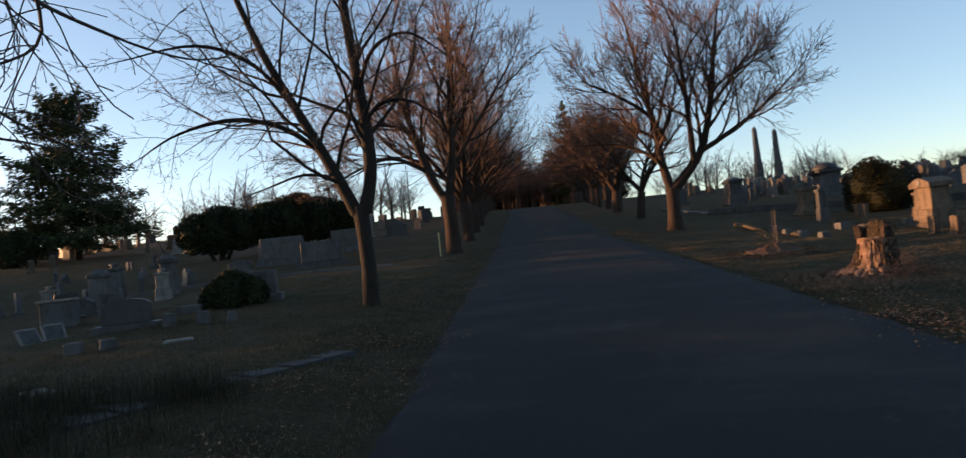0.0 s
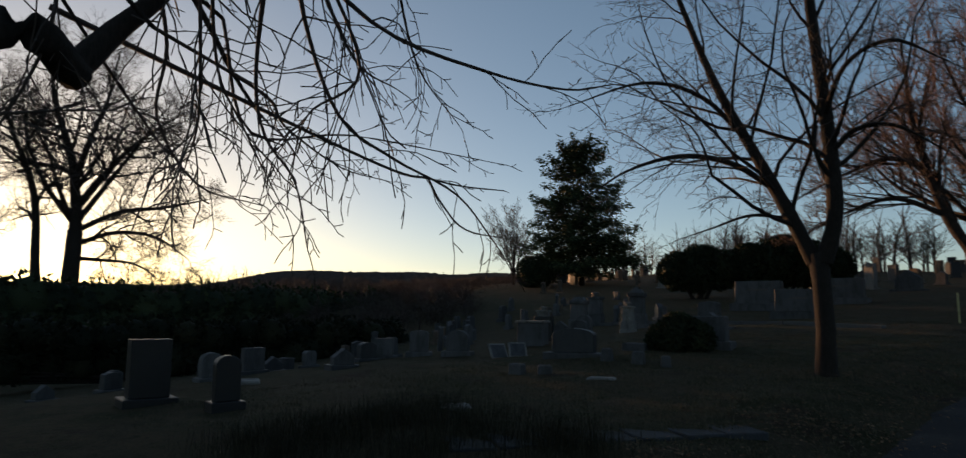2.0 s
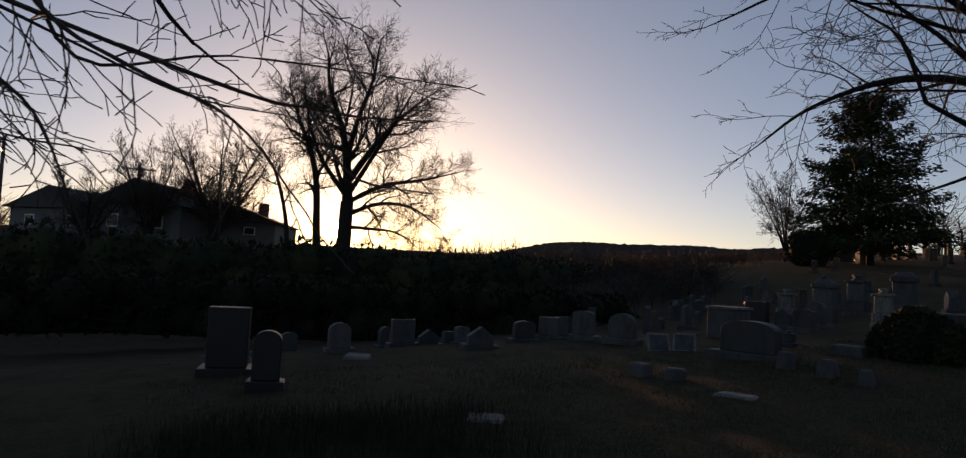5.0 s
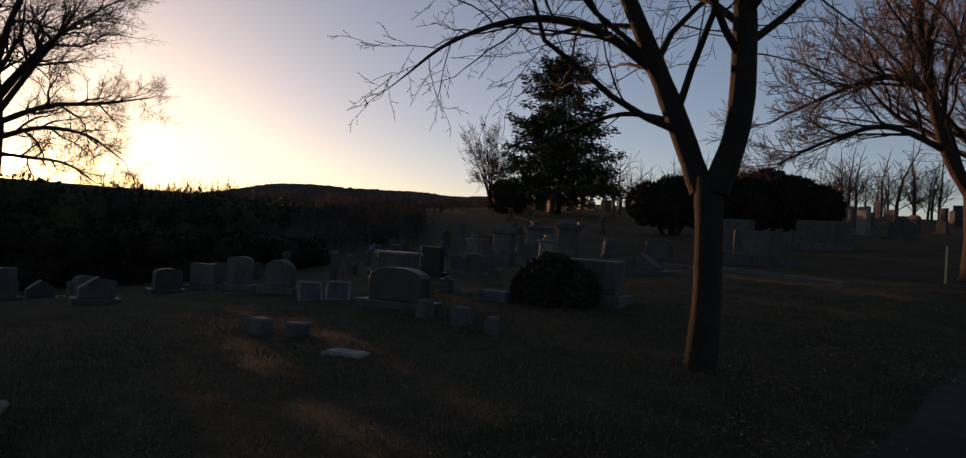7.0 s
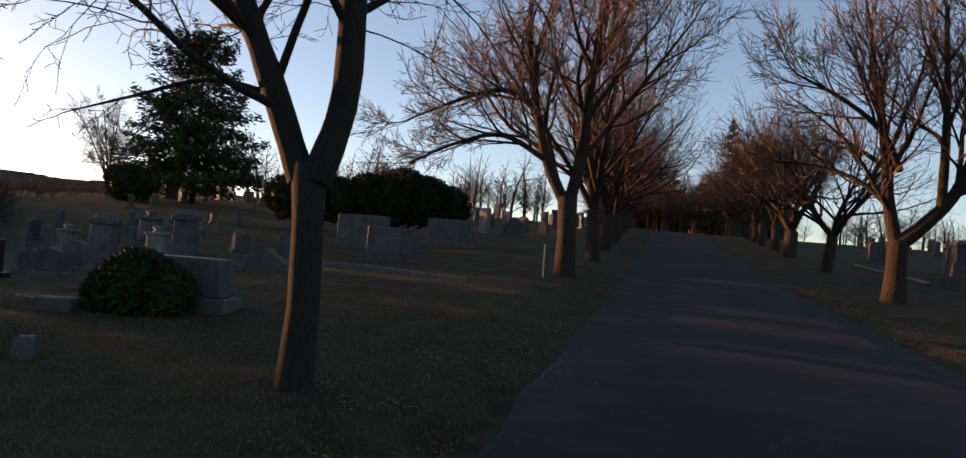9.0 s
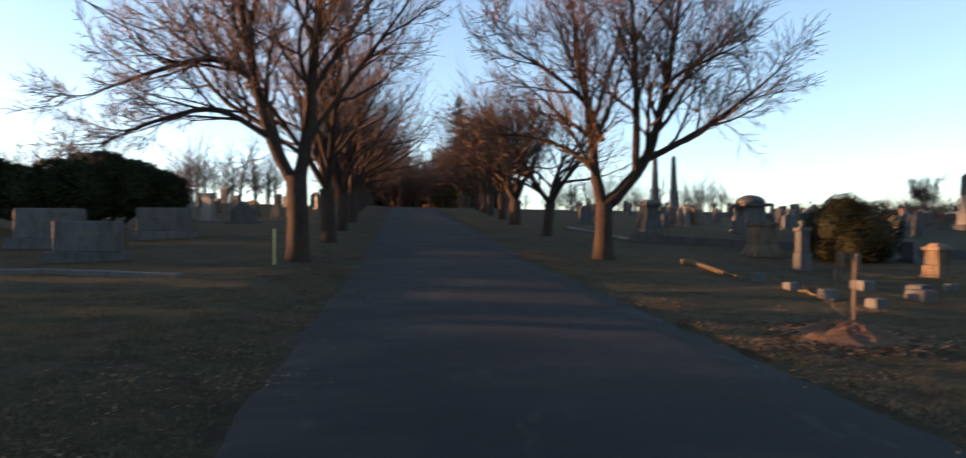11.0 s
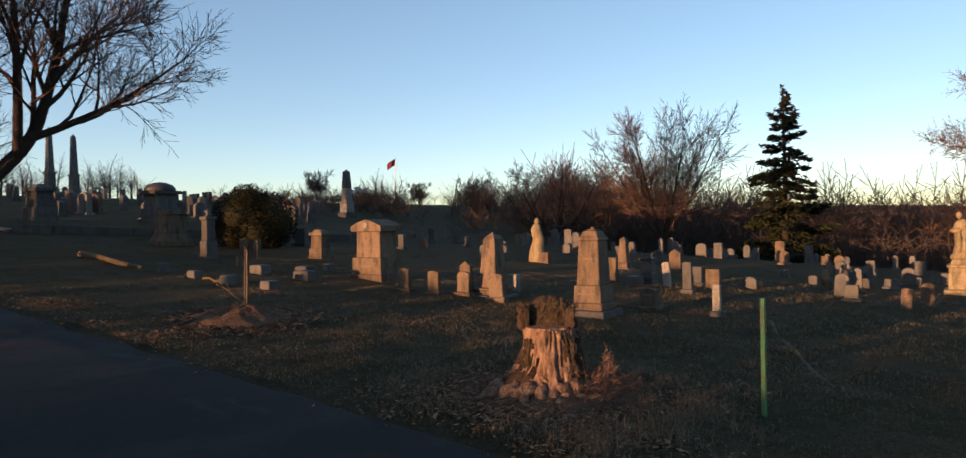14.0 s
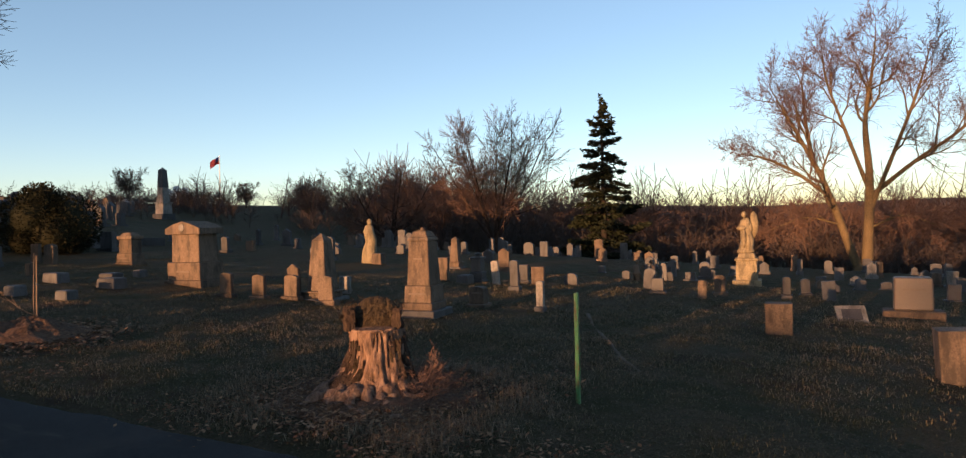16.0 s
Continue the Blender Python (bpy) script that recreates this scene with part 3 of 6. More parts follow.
def sunrise_tree(x, y):
    """The big lone tree before the sun: local x runs across the view."""
    w = Wood(61)
    w.tube([Vector(p) for p in ((0, 0, -0.3), (0, 0, 0.3), (0.0, 0, 2.0), (0.05, 0.0, 4.2))], [0.6, 0.42, 0.36, 0.31], 12, w.limbs)
    S = dict(OPEN, levels=4, wander=0.19, rise=(0.05, 0.05, 0.04, 0.03, 0.02), count=(5, 6, 5, 4), angle=(34, 68), ratio=(1.0, 0.74, 0.68, 0.64), thin=0.0062)
    for pts, rad, n, length, f in (
            (((0.05, 0, 4.0), (0.0, 0, 5.4), (-0.35, 0.2, 7.6), (-1.1, 0.2, 9.8), (-1.3, 0.2, 11.4)), [0.27, 0.23, 0.16, 0.10, 0.04], 11, 2.4, 0.25),
            (((0.05, 0, 5.2), (0.9, 0, 6.6), (1.8, 0.1, 7.9), (3.0, 0.2, 9.2), (3.9, 0.2, 10.0)), [0.18, 0.15, 0.11, 0.07, 0.03], 10, 2.0, 0.2),
            (((-0.1, 0, 6.3), (0.3, -0.3, 8.2), (0.9, -0.4, 10.2), (1.1, -0.4, 11.8)), [0.16, 0.12, 0.08, 0.04], 9, 2.1, 0.25),
            (((-1.1, 0, -0.2), (-1.3, 0, 2.6), (-1.55, 0, 5.6), (-2.5, 0.1, 8.2), (-3.0, 0.1, 9.6)), [0.26, 0.19, 0.15, 0.09, 0.03], 10, 1.8, 0.4),
            (((-2.6, 0, -0.2), (-2.7, 0, 2.8), (-3.3, 0.1, 5.2), (-4.0, 0.2, 6.4)), [0.14, 0.11, 0.07, 0.03], 7, 1.1, 0.5),
            (((0.1, 0, 3.6), (1.6, -0.2, 4.2), (3.2, -0.3, 4.1), (4.6, -0.4, 3.2)), [0.12, 0.09, 0.06, 0.025], 10, 1.3, 0.12),
            (((0.1, 0, 4.2), (1.8, 0.4, 5.2), (3.6, 0.5, 5.6), (5.6, 0.6, 6.2)), [0.13, 0.10, 0.07, 0.025], 10, 1.5, 0.12),
            (((0.0, 0, 3.0), (1.2, 0.6, 3.0), (2.6, 0.8, 2.9), (3.8, 1.0, 2.2)), [0.1, 0.075, 0.05, 0.02], 8, 1.1, 0.2),
            (((-0.1, 0, 4.6), (-1.2, -0.4, 6.0), (-1.9, -0.5, 7.6), (-2.2, -0.5, 9.2)), [0.13, 0.10, 0.07, 0.03], 8, 1.7, 0.3),
            (((0.1, 0, 4.6), (1.0, -1.2, 6.2), (1.8, -2.2, 7.6), (2.4, -3.0, 8.8)), [0.13, 0.10, 0.07, 0.03], 8, 1.9, 0.3),
            (((0.0, 0, 4.4), (-0.5, 1.4, 6.0), (-0.9, 2.4, 7.6), (-1.2, 3.0, 8.8)), [0.13, 0.10, 0.07, 0.03], 8, 1.9, 0.3)):
        w.stem([Vector(p) for p in pts], rad, S, n, length, f)
    ob = thing("tree", x, y, "large bare spreading tree dark against the sunrise", "tree", rz=80)
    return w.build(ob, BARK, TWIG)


def verge_tree(x, y):
    """The slim forked tree on the left verge that the walk passes."""
    w = Wood(12)
    w.tube([Vector(p) for p in ((0, 0, -0.15), (0, 0, 0.08), (0.02, 0, 0.6), (0.0, 0, 1.2), (-0.03, 0, 1.62))], [0.19, 0.138, 0.118, 0.115, 0.13], 12, w.limbs)
    w.stem([Vector(p) for p in ((0.04, 0, 1.5), (0.19, 0.02, 2.05), (0.2, 0.03, 2.7), (0.14, 0.05, 3.6), (0.0, 0.1, 5.2), (-0.1, 0.1, 7.4))], [0.115, 0.105, 0.10, 0.09, 0.07, 0.03], NEAR, 15, 2.3, 0.3)
    w.stem([Vector(p) for p in ((-0.08, 0, 1.5), (-0.35, -0.03, 2.15), (-0.75, -0.05, 3.0), (-1.35, -0.1, 4.3), (-2.0, -0.2, 6.2))], [0.105, 0.095, 0.08, 0.06, 0.03], NEAR, 15, 2.0, 0.2)
    w.stem([Vector(p) for p in ((-0.55, -0.03, 2.55), (-1.05, -0.3, 2.95), (-1.75, -0.5, 3.12), (-2.5, -0.75, 2.95), (-3.1, -0.9, 2.6))], [0.05, 0.042, 0.035, 0.022, 0.008], NEAR, 12, 1.0, 0.15, 2)
    w.stem([Vector(p) for p in ((-0.32, 0, 2.1), (-0.85, -0.1, 2.2), (-1.4, -0.2, 2.05), (-1.9, -0.3, 1.9))], [0.028, 0.022, 0.014, 0.006], NEAR, 4, 0.5, 0.3, 3)
    w.stem([Vector(p) for p in ((0.15, 0.02, 2.9), (0.5, -0.05, 3.2), (1.0, -0.2, 3.15), (1.5, -0.3, 2.75))], [0.045, 0.036, 0.024, 0.008], NEAR, 10, 0.9, 0.15, 2)
    w.stem([Vector(p) for p in ((0.1, 0.05, 3.4), (0.5, -0.3, 4.0), (1.1, -0.6, 4.1), (1.7, -0.9, 3.6))], [0.045, 0.036, 0.024, 0.008], NEAR, 9, 0.9, 0.15, 2)
    w.stem([Vector(p) for p in ((-0.9, -0.05, 3.3), (-1.3, -0.6, 3.9), (-1.9, -1.2, 4.1), (-2.8, -1.8, 3.8))], [0.045, 0.036, 0.024, 0.008], NEAR, 10, 1.0, 0.15, 2)
    ob = thing("tree", x, y, "slim dark tree forking low into two bare stems", "tree", rz=0)
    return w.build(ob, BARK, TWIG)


def overhang_tree(x, y):
    """The old tree beside the walk's start, whose twigs hang over the view."""
    w = Wood(5)
    w.tube([Vector(p) for p in ((0, 0, -0.15), (0, 0, 0.1), (0.03, 0, 1.0), (0.06, 0.05, 1.9), (0.12, 0.1, 2.5))], [0.40, 0.31, 0.26, 0.25, 0.21], 12, w.limbs)
    w.stem([Vector(p) for p in ((0.12, 0.1, 2.4), (0.1, 0.4, 3.6), (0.2, 0.6, 5.2), (0.4, 0.7, 7.2))], [0.19, 0.15, 0.11, 0.05], NEAR, 9, 2.4, 0.3)
    w.stem([Vector(p) for p in ((0.1, 0.05, 1.85), (0.6, 0.3, 2.2), (1.14, 0.74, 2.39), (0.95, 1.0, 2.34))], [0.13, 0.09, 0.065, 0.06], DROOP, 0, 0.06, 0.5, 4)
    w.stem([Vector(p) for p in ((0.96, 0.98, 2.35), (0.93, 1.12, 2.55), (0.96, 1.29, 2.78), (0.99, 1.5, 3.19), (1.2, 1.8, 3.7))], [0.055, 0.045, 0.038, 0.03, 0.02], DROOP, 3, 0.8, 0.6, 2)
    hub = (0.25, 0.4, 3.3)
    hung = (
        ((1.62, 1.47, 2.92), (1.43, 1.64, 2.64), (1.33, 1.89, 2.31), (1.39, 2.14, 2.16), (1.51, 2.42, 2.02), (1.59, 2.61, 1.79)),
        ((1.59, 1.41, 2.91), (1.26, 1.54, 2.45), (1.13, 1.66, 2.22), (1.07, 1.85, 2.05), (1.0, 1.97, 1.77)),
        ((1.45, 1.37, 3.05), (1.53, 1.89, 2.67), (1.6, 2.53, 2.61), (1.74, 2.95, 2.6), (1.87, 3.16, 2.65)),
        ((1.46, 1.24, 2.8), (1.2, 1.41, 2.43), (1.1, 1.58, 2.24), (0.96, 1.89, 1.9)),
        ((0.7, 0.3, 2.05), (1.29, 0.83, 2.1), (1.14, 1.09, 2.19)),
        ((1.03, 1.89, 3.16), (0.92, 2.25, 2.77), (0.94, 2.53, 2.67)),
        ((0.71, 1.65, 2.85), (0.59, 1.88, 2.37), (0.67, 2.43, 2.45), (0.97, 3.16, 2.39)),
        ((1.37, 2.13, 3.06), (1.17, 2.46, 2.73), (1.18, 2.75, 2.48)),
        ((1.22, 0.86, 2.7), (1.15, 0.85, 2.38), (1.07, 0.76, 2.09), (1.04, 0.68, 1.96)),
        ((0.88, 1.26, 2.95), (0.8, 1.37, 2.61), (0.72, 1.38, 2.31), (0.64, 1.61, 2.06), (0.56, 1.95, 2.02)),
        ((2.11, 0.91, 2.6), (1.98, 1.0, 2.23), (1.84, 1.07, 2.02), (1.8, 1.06, 1.89)),
        ((2.06, 1.24, 2.6), (1.96, 1.53, 2.27), (1.82, 1.45, 2.14), (1.69, 1.48, 2.09)),
        ((1.1, 1.2, 2.55), (1.13, 1.65, 2.39), (0.88, 1.9, 2.35), (0.75, 2.31, 2.24), (0.6, 2.75, 2.25)),
        ((0.67, 1.26, 2.4), (0.5, 1.51, 2.23), (0.37, 1.69, 2.25)),
    )
    for k, pts in enumerate(hung):
        g = (0.011, 0.011, 0.012, 0.009, 0.008, 0.012, 0.010, 0.008, 0.009, 0.011, 0.007, 0.007, 0.009, 0.007)[k]
        rad = [g * (1 - 0.72 * i / (len(pts) - 1)) for i in range(len(pts))]
        top = Vector(pts[0])
        w.tube([Vector(hub), Vector(hub).lerp(top, 0.5) + Vector((0, 0, 0.25)), top], [g * 2.2, g * 1.5, g], 6, w.limbs)
        w.stem([Vector(p) for p in pts], rad, DROOP, 13, 0.34, 0.08, 3)
    w.stem([Vector(p) for p in ((0.5, 1.0, 2.75), (0.78, 2.0, 2.4), (0.9, 2.54, 2.24), (0.99, 2.71, 2.21), (1.08, 2.88, 2.18), (1.2, 3.09, 2.17))], [0.014, 0.010, 0.008, 0.006, 0.005, 0.003], DROOP, 5, 0.05, 0.5, 4)
    w.stem([Vector(p) for p in ((0.99, 2.71, 2.21), (1.02, 2.78, 2.08), (1.09, 2.9, 1.94), (1.21, 3.13, 1.9))], [0.006, 0.0055, 0.005, 0.003], DROOP, 3, 0.04, 0.5, 4)
    ob = thing("tree", x, y, "old dark tree with long drooping budded twigs", "tree", z=-0.76)
    ob.scale = (1.5, 1.5, 1.5)
    return w.build(ob, BARK, TWIG)


def open_tree(x, y, seed, girth, tall, stems, spread, label, bark=BARK, twig=TWIG, S=OPEN, sink=0.0, name="tree", first=0.3, bow=0.3):
    """A free-standing bare tree with several rising stems."""
    w = Wood(seed)
    r = w.r
    fork = tall * 0.12
    w.tube([Vector(p) for p in ((0, 0, -0.3), (0, 0, 0.1), (0, 0, fork))], [girth * 1.5, girth * 1.1, girth], 10, w.limbs)
    for k in range(stems):
        a = 2 * math.pi * (k + r.uniform(-0.25, 0.25)) / stems
        out = spread * r.uniform(0.5, 1.0) * (0.25 if k == 0 else 1)
        h = tall * r.uniform(0.55, 0.7)
        q = [Vector((0, 0, fork * 0.8)), Vector((out * bow * math.cos(a), out * bow * math.sin(a), fork + h * 0.35)), Vector((out * math.cos(a), out * math.sin(a), fork + h))]
        g = girth * r.uniform(0.5, 0.7)
        w.stem(q, [g, g * 0.7, g * 0.3], S, 8, tall * 0.27, first)
    ob = thing(name, x, y, label, "tree", z=ground(x, y) - sink)
    return w.build(ob, bark, twig)


def needle_tree(x, y, seed, tall, radius, label, pointed=1.0, gaps=0.2, clear=0.06, z=None, dense=1.0, shaggy=0.06, step=1.0, leaf=NEEDLE):
    """A conifer: whorls of boughs, each with sprays of needles."""
    r = random.Random(seed)
    w = Wood(seed)
    w.tube([Vector((0, 0, -0.4)), Vector((0, 0, tall * 0.3)), Vector((0, 0, tall))], [tall * 0.022, tall * 0.016, 0.01], 8, w.limbs)
    verts, faces = [], []
    z0 = tall * clear
    h = z0
    while h < tall * 0.985:
        f = (h - z0) / (tall - z0)
        reach = radius * (1 - f) ** pointed * (1.0 if f > 0.12 else 0.75 + 2 * f) + 0.08
        for k in range(5):
            if r.random() < gaps:
                continue
            a = r.uniform(0, 6.283)
            L = reach * r.uniform(0.6, 1.12)
            drop = (-0.12 if f < 0.7 else 0.25) * L + r.gauss(0, shaggy * 3)
            base = Vector((0, 0, h + r.uniform(-0.1, 0.1)))
            tip = base + Vector((L * math.cos(a), L * math.sin(a), drop))
            mid = base.lerp(tip, 0.55) + Vector((0, 0, -0.08 * L))
            w.tube([base, mid, tip], [0.02 * tall / 8, 0.014, 0.006], 3, w.limbs)
            sprays = max(6, int(L * 26 * dense))
            for _ in range(sprays):
                u = r.uniform(0.12, 1.0) ** 0.8
                c = base.lerp(mid, u / 0.55) if u < 0.55 else mid.lerp(tip, (u - 0.55) / 0.45)
                wide = 0.34 * L * (1.1 - u) + 0.08
                c = c + Vector((r.gauss(0, wide * 0.5), r.gauss(0, wide * 0.5), r.gauss(-0.03, shaggy)))
                s = r.uniform(0.08, 0.2) * (0.7 + tall / 22)
                d = Vector((math.cos(a) + r.gauss(0, 0.6), math.sin(a) + r.gauss(0, 0.6), r.gauss(-0.25, 0.3))).normalized()
                o = d.cross(Vector((r.gauss(0, 0.5), r.gauss(0, 0.5), 1))).normalized() * s * 0.35
                n = len(verts)
                verts += [c - d * s, c + o, c + d * s, c - o, c + Vector((0, 0, -s * 0.35))]
                faces += [(n, n + 1, n + 4), (n + 1, n + 2, n + 4), (n + 2, n + 3, n + 4), (n + 3, n, n + 4)]
        h += (tall * 0.018 + 0.05) * step
    ob = thing("conifer", x, y, label, "tree", z=z)
    put("trunk", *w.limbs, BARK, ob, smoothed=True)
    put("crown", verts, faces, leaf, ob, "dense dark green needles")
    return ob


def shrub(x, y, seed, lobes, count, size, material, label, category="shrub", stem=0.12, ragged=0.6):
    """An evergreen: leaf tufts over rounded lobes (x, y, z, radius), with a dark heart of twigs."""
    r = random.Random(seed)
    verts, faces = [], []
    total = sum(l[3] ** 2 for l in lobes)
    for lx, ly, lz, lr in lobes:
        for _ in range(int(count * lr * lr / total)):
            d = Vector((r.gauss(0, 1), r.gauss(0, 1), r.gauss(0, 1))).normalized()
            bump_ = 1 + 0.12 * noise.noise(d * 3.1 + Vector((seed, lx, ly))) + 0.06 * noise.noise(d * 8)
            c = Vector((lx, ly, lz)) + d * lr * bump_ * (1 - 0.22 * r.random() ** 2)
            if c.z < 0.02:
                continue
            s = size * r.uniform(0.6, 1.4)
            u = (d + Vector((r.gauss(0, ragged), r.gauss(0, ragged), r.gauss(0.2, ragged)))).normalized()
            o = u.orthogonal().normalized()
            o = (Matrix.Rotation(r.uniform(0, 6.28), 3, u) @ o) * s * 0.4
            n = len(verts)
            verts += [c - u * s * 0.5, c + o, c + u * s, c - o]
            faces += [(n, n + 1, n + 2, n + 3)]
    ob = thing("shrub", x, y, label, category)
    w = Wood(seed)
    lowest = min(l[2] for l in lobes)
    for k, (lx, ly, lz, lr) in enumerate(lobes):
        w.tube([Vector((lx * 0.25, ly * 0.25, -0.1)), Vector((lx * 0.6, ly * 0.6, lz * 0.5)), Vector((lx, ly, lz))], [stem, stem * 0.7, stem * 0.3], 6, w.limbs)
    put("trunk", *w.limbs, BARK, ob, smoothed=True)
    cv, cf = [], []
    for lx, ly, lz, lr in lobes:
        v, f = lathe([(0.02, -0.8), (0.5, -0.62), (0.75, -0.2), (0.75, 0.2), (0.5, 0.6), (0.02, 0.8)], 10, 0.06, seed)
        n = len(cv)
        cv += [(lx + a * lr, ly + b * lr, max(0.05, lz + c * lr)) for a, b, c in v]
        cf += [tuple(i + n for i in q) for q in f]
    put("inner_foliage", cv, cf, material, ob, "shaded inner foliage", True)
    put("foliage", verts, faces, material, ob, "dense evergreen foliage")
    return ob


verge_tree(-1.5, 9.2).scale = (1.09, 1.09, 1.09)
overhang_tree(-3.85, -1.76)
right_front_tree(7.45, 25.8).scale = (1.09, 1.09, 1.09)
left_front_tree(-1.4, 23.1).scale = (1.04, 1.04, 1.04)
first = allee_tree(-1.35, 30.0, 46, 0.25, 1.9, -0.3, 9.2)
second = allee_tree(-1.45, 36.4, 42, 0.25, 1.7, 0.3, 9.0)
third = allee_tree(7.9, 36.2, 43, 0.22, 1.5, 0.6, 6.6)
fourth = allee_tree(8.0, 46.0, 44, 0.34, 1.5, 0.3, 8.5)
for k, (src, x, y, rz) in enumerate(((second, -1.6, 44.5, 80), (first, -2.2, 56.0, 200), (fourth, -2.4, 63.0, 130), (second, -2.5, 70.0, 250), (first, -2.6, 77.0, 20), (fourth, -2.7, 88.0, 300),
                                     (first, 8.3, 53.0, 60), (second, 8.4, 60.0, 150), (third, 9.0, 76.0, 240), (fourth, 8.8, 85.0, 10), (second, 8.7, 96.0, 330), (third, -2.7, 98.0, 90), (second, -1.9, 50.5, 170), (third, -2.3, 60.0, 20), (first, -2.6, 82.0, 110), (first, 9.0, 72.0, 210), (second, 8.6, 66.5, 30), (fourth, 8.8, 90.0, 200), (first, 8.7, 100.0, 140))):
    copy_thing(src, pose(x, y, ground(x, y) - 0.05, 0, 0, rz))
sunrise_tree(-45.2, 11.8).scale = (1.42, 1.42, 1.42)
open_tree(-52.0, 3.8, 62, 0.26, 9.6, 7, 3.4, "bare round-headed tree beside a house", S=dict(OPEN, count=(5, 6, 6, 3)))
open_tree(-52.0, -0.6, 66, 0.18, 8.8, 6, 2.8, "thin bare tree beside a house", S=dict(OPEN, count=(4, 5, 5, 3)))
open_tree(-51.0, -4.2, 68, 0.16, 6.4, 6, 2.6, "low bare tree beside a house", S=dict(OPEN, count=(4, 5, 5, 3)))
open_tree(-39.8, 47.0, 67, 0.14, 7.4, 6, 2.6, "small bare tree near a hemlock", S=dict(OPEN, count=(4, 5, 5, 3)))
FANNED = dict(OPEN, wander=0.13, angle=(22, 52), rise=(0.04, 0.04, 0.04, 0.03, 0.02), count=(5, 5, 5, 3), ratio=(1.0, 0.68, 0.62, 0.58), thin=0.0085)
open_tree(40.2, 20.7, 63, 0.15, 8.6, 8, 3.9, "multi-stemmed bare tree at the graveyard's edge", BARK_WARM, TWIG_WARM, FANNED, first=0.35, bow=0.42)
open_tree(38.7, 27.2, 64, 0.15, 5.6, 6, 3.6, "low bare thicket tree at the graveyard's edge", BARK_WARM, TWIG_WARM, dict(FANNED, wander=0.18, angle=(28, 62)), first=0.3, bow=0.5)
pale_tree(35.2, 1.4)
needle_tree(-31.6, 46.2, 71, 12.3, 5.6, "broad dark hemlock standing among headstones", 0.42, 0.16, 0.12, dense=1.35, shaggy=0.2, step=0.8)
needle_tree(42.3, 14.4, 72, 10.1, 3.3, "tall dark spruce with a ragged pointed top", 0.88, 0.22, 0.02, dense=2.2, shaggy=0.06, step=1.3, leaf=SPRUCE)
needle_tree(9.0, 99.0, 73, 15.5, 4.2, "tall conifer at the far end of the lane", 0.9, 0.2, 0.05)
needle_tree(-7.5, 112.0, 74, 13.0, 4.5, "dark conifer closing the end of the lane", 0.8, 0.15, 0.03)
needle_tree(2.0, 122.0, 75, 11.0, 4.5, "dark conifer closing the end of the lane", 0.8, 0.1, 0.02)
needle_tree(7.0, 116.0, 76, 10.0, 4.0, "dark conifer closing the end of the lane", 0.8, 0.1, 0.02)
screen = []
for k in range(16):
    screen += [(-12.0 + 1.9 * k, 0.8 * math.sin(k * 2.1), 1.6 + 0.4 * math.sin(k * 1.3), 1.9)]
shrub(3.0, 124.0, 88, screen, 9000, 0.3, YEW, "dark evergreen screen across the end of the lane", "hedge", stem=0.1)
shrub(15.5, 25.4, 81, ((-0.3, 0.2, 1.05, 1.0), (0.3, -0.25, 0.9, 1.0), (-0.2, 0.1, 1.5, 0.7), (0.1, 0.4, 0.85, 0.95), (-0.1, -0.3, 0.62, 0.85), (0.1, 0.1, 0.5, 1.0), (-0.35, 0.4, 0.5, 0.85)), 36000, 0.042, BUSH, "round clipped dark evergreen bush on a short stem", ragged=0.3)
shrub(-15.6, 34.6, 82, ((0, 0, 1.65, 1.3), (1.05, 0.5, 1.6, 1.1), (-1.1, -0.4, 1.55, 1.1), (0.3, 0.2, 2.0, 1.0)), 14000, 0.11, YEW, "dark spreading yew with flat ragged top", stem=0.13)
shrub(-11.9, 36.2, 83, ((0, 0, 1.9, 1.4), (1.5, 0.5, 1.8, 1.25), (-1.4, -0.2, 1.75, 1.25), (2.5, 1.0, 1.6, 1.05), (0.4, 0.2, 2.4, 1.0)), 20000, 0.11, YEW, "dark spreading yew with flat ragged top", stem=0.13)
shrub(-34.0, 42.5, 84, ((0, 0, 1.3, 1.3), (0.9, 0.4, 1.2, 1.1)), 5000, 0.12, YEW, "low round dark evergreen bush")
# added blocker: its uneven top keeps low sun off the ground, not the stones
hedge = []
for k in range(36):
    y = -6.0 + 1.2 * k
    size = 1.5 + 0.2 * math.sin(k * 2.3)
    top = 3.0 + 0.22 * math.sin(k * 1.7) + 0.12 * math.sin(k * 0.6) - ground(-40.0, 14.0)
    hedge += [(0.35 * math.sin(k * 1.1), y - 14.0, top - 0.85 * size, size), (0.3, y - 14.0, max(0.7, top - 2.3 * size), size * 1.1)]
shrub(-40.0, 14.0, 86, hedge, 16000, 0.24, YEW, "long dark hedge below the houses, added to block the low sun", "hedge", stem=0.06)
# dark brush band, placed and sized to shade the left field from the sun
thicket = []
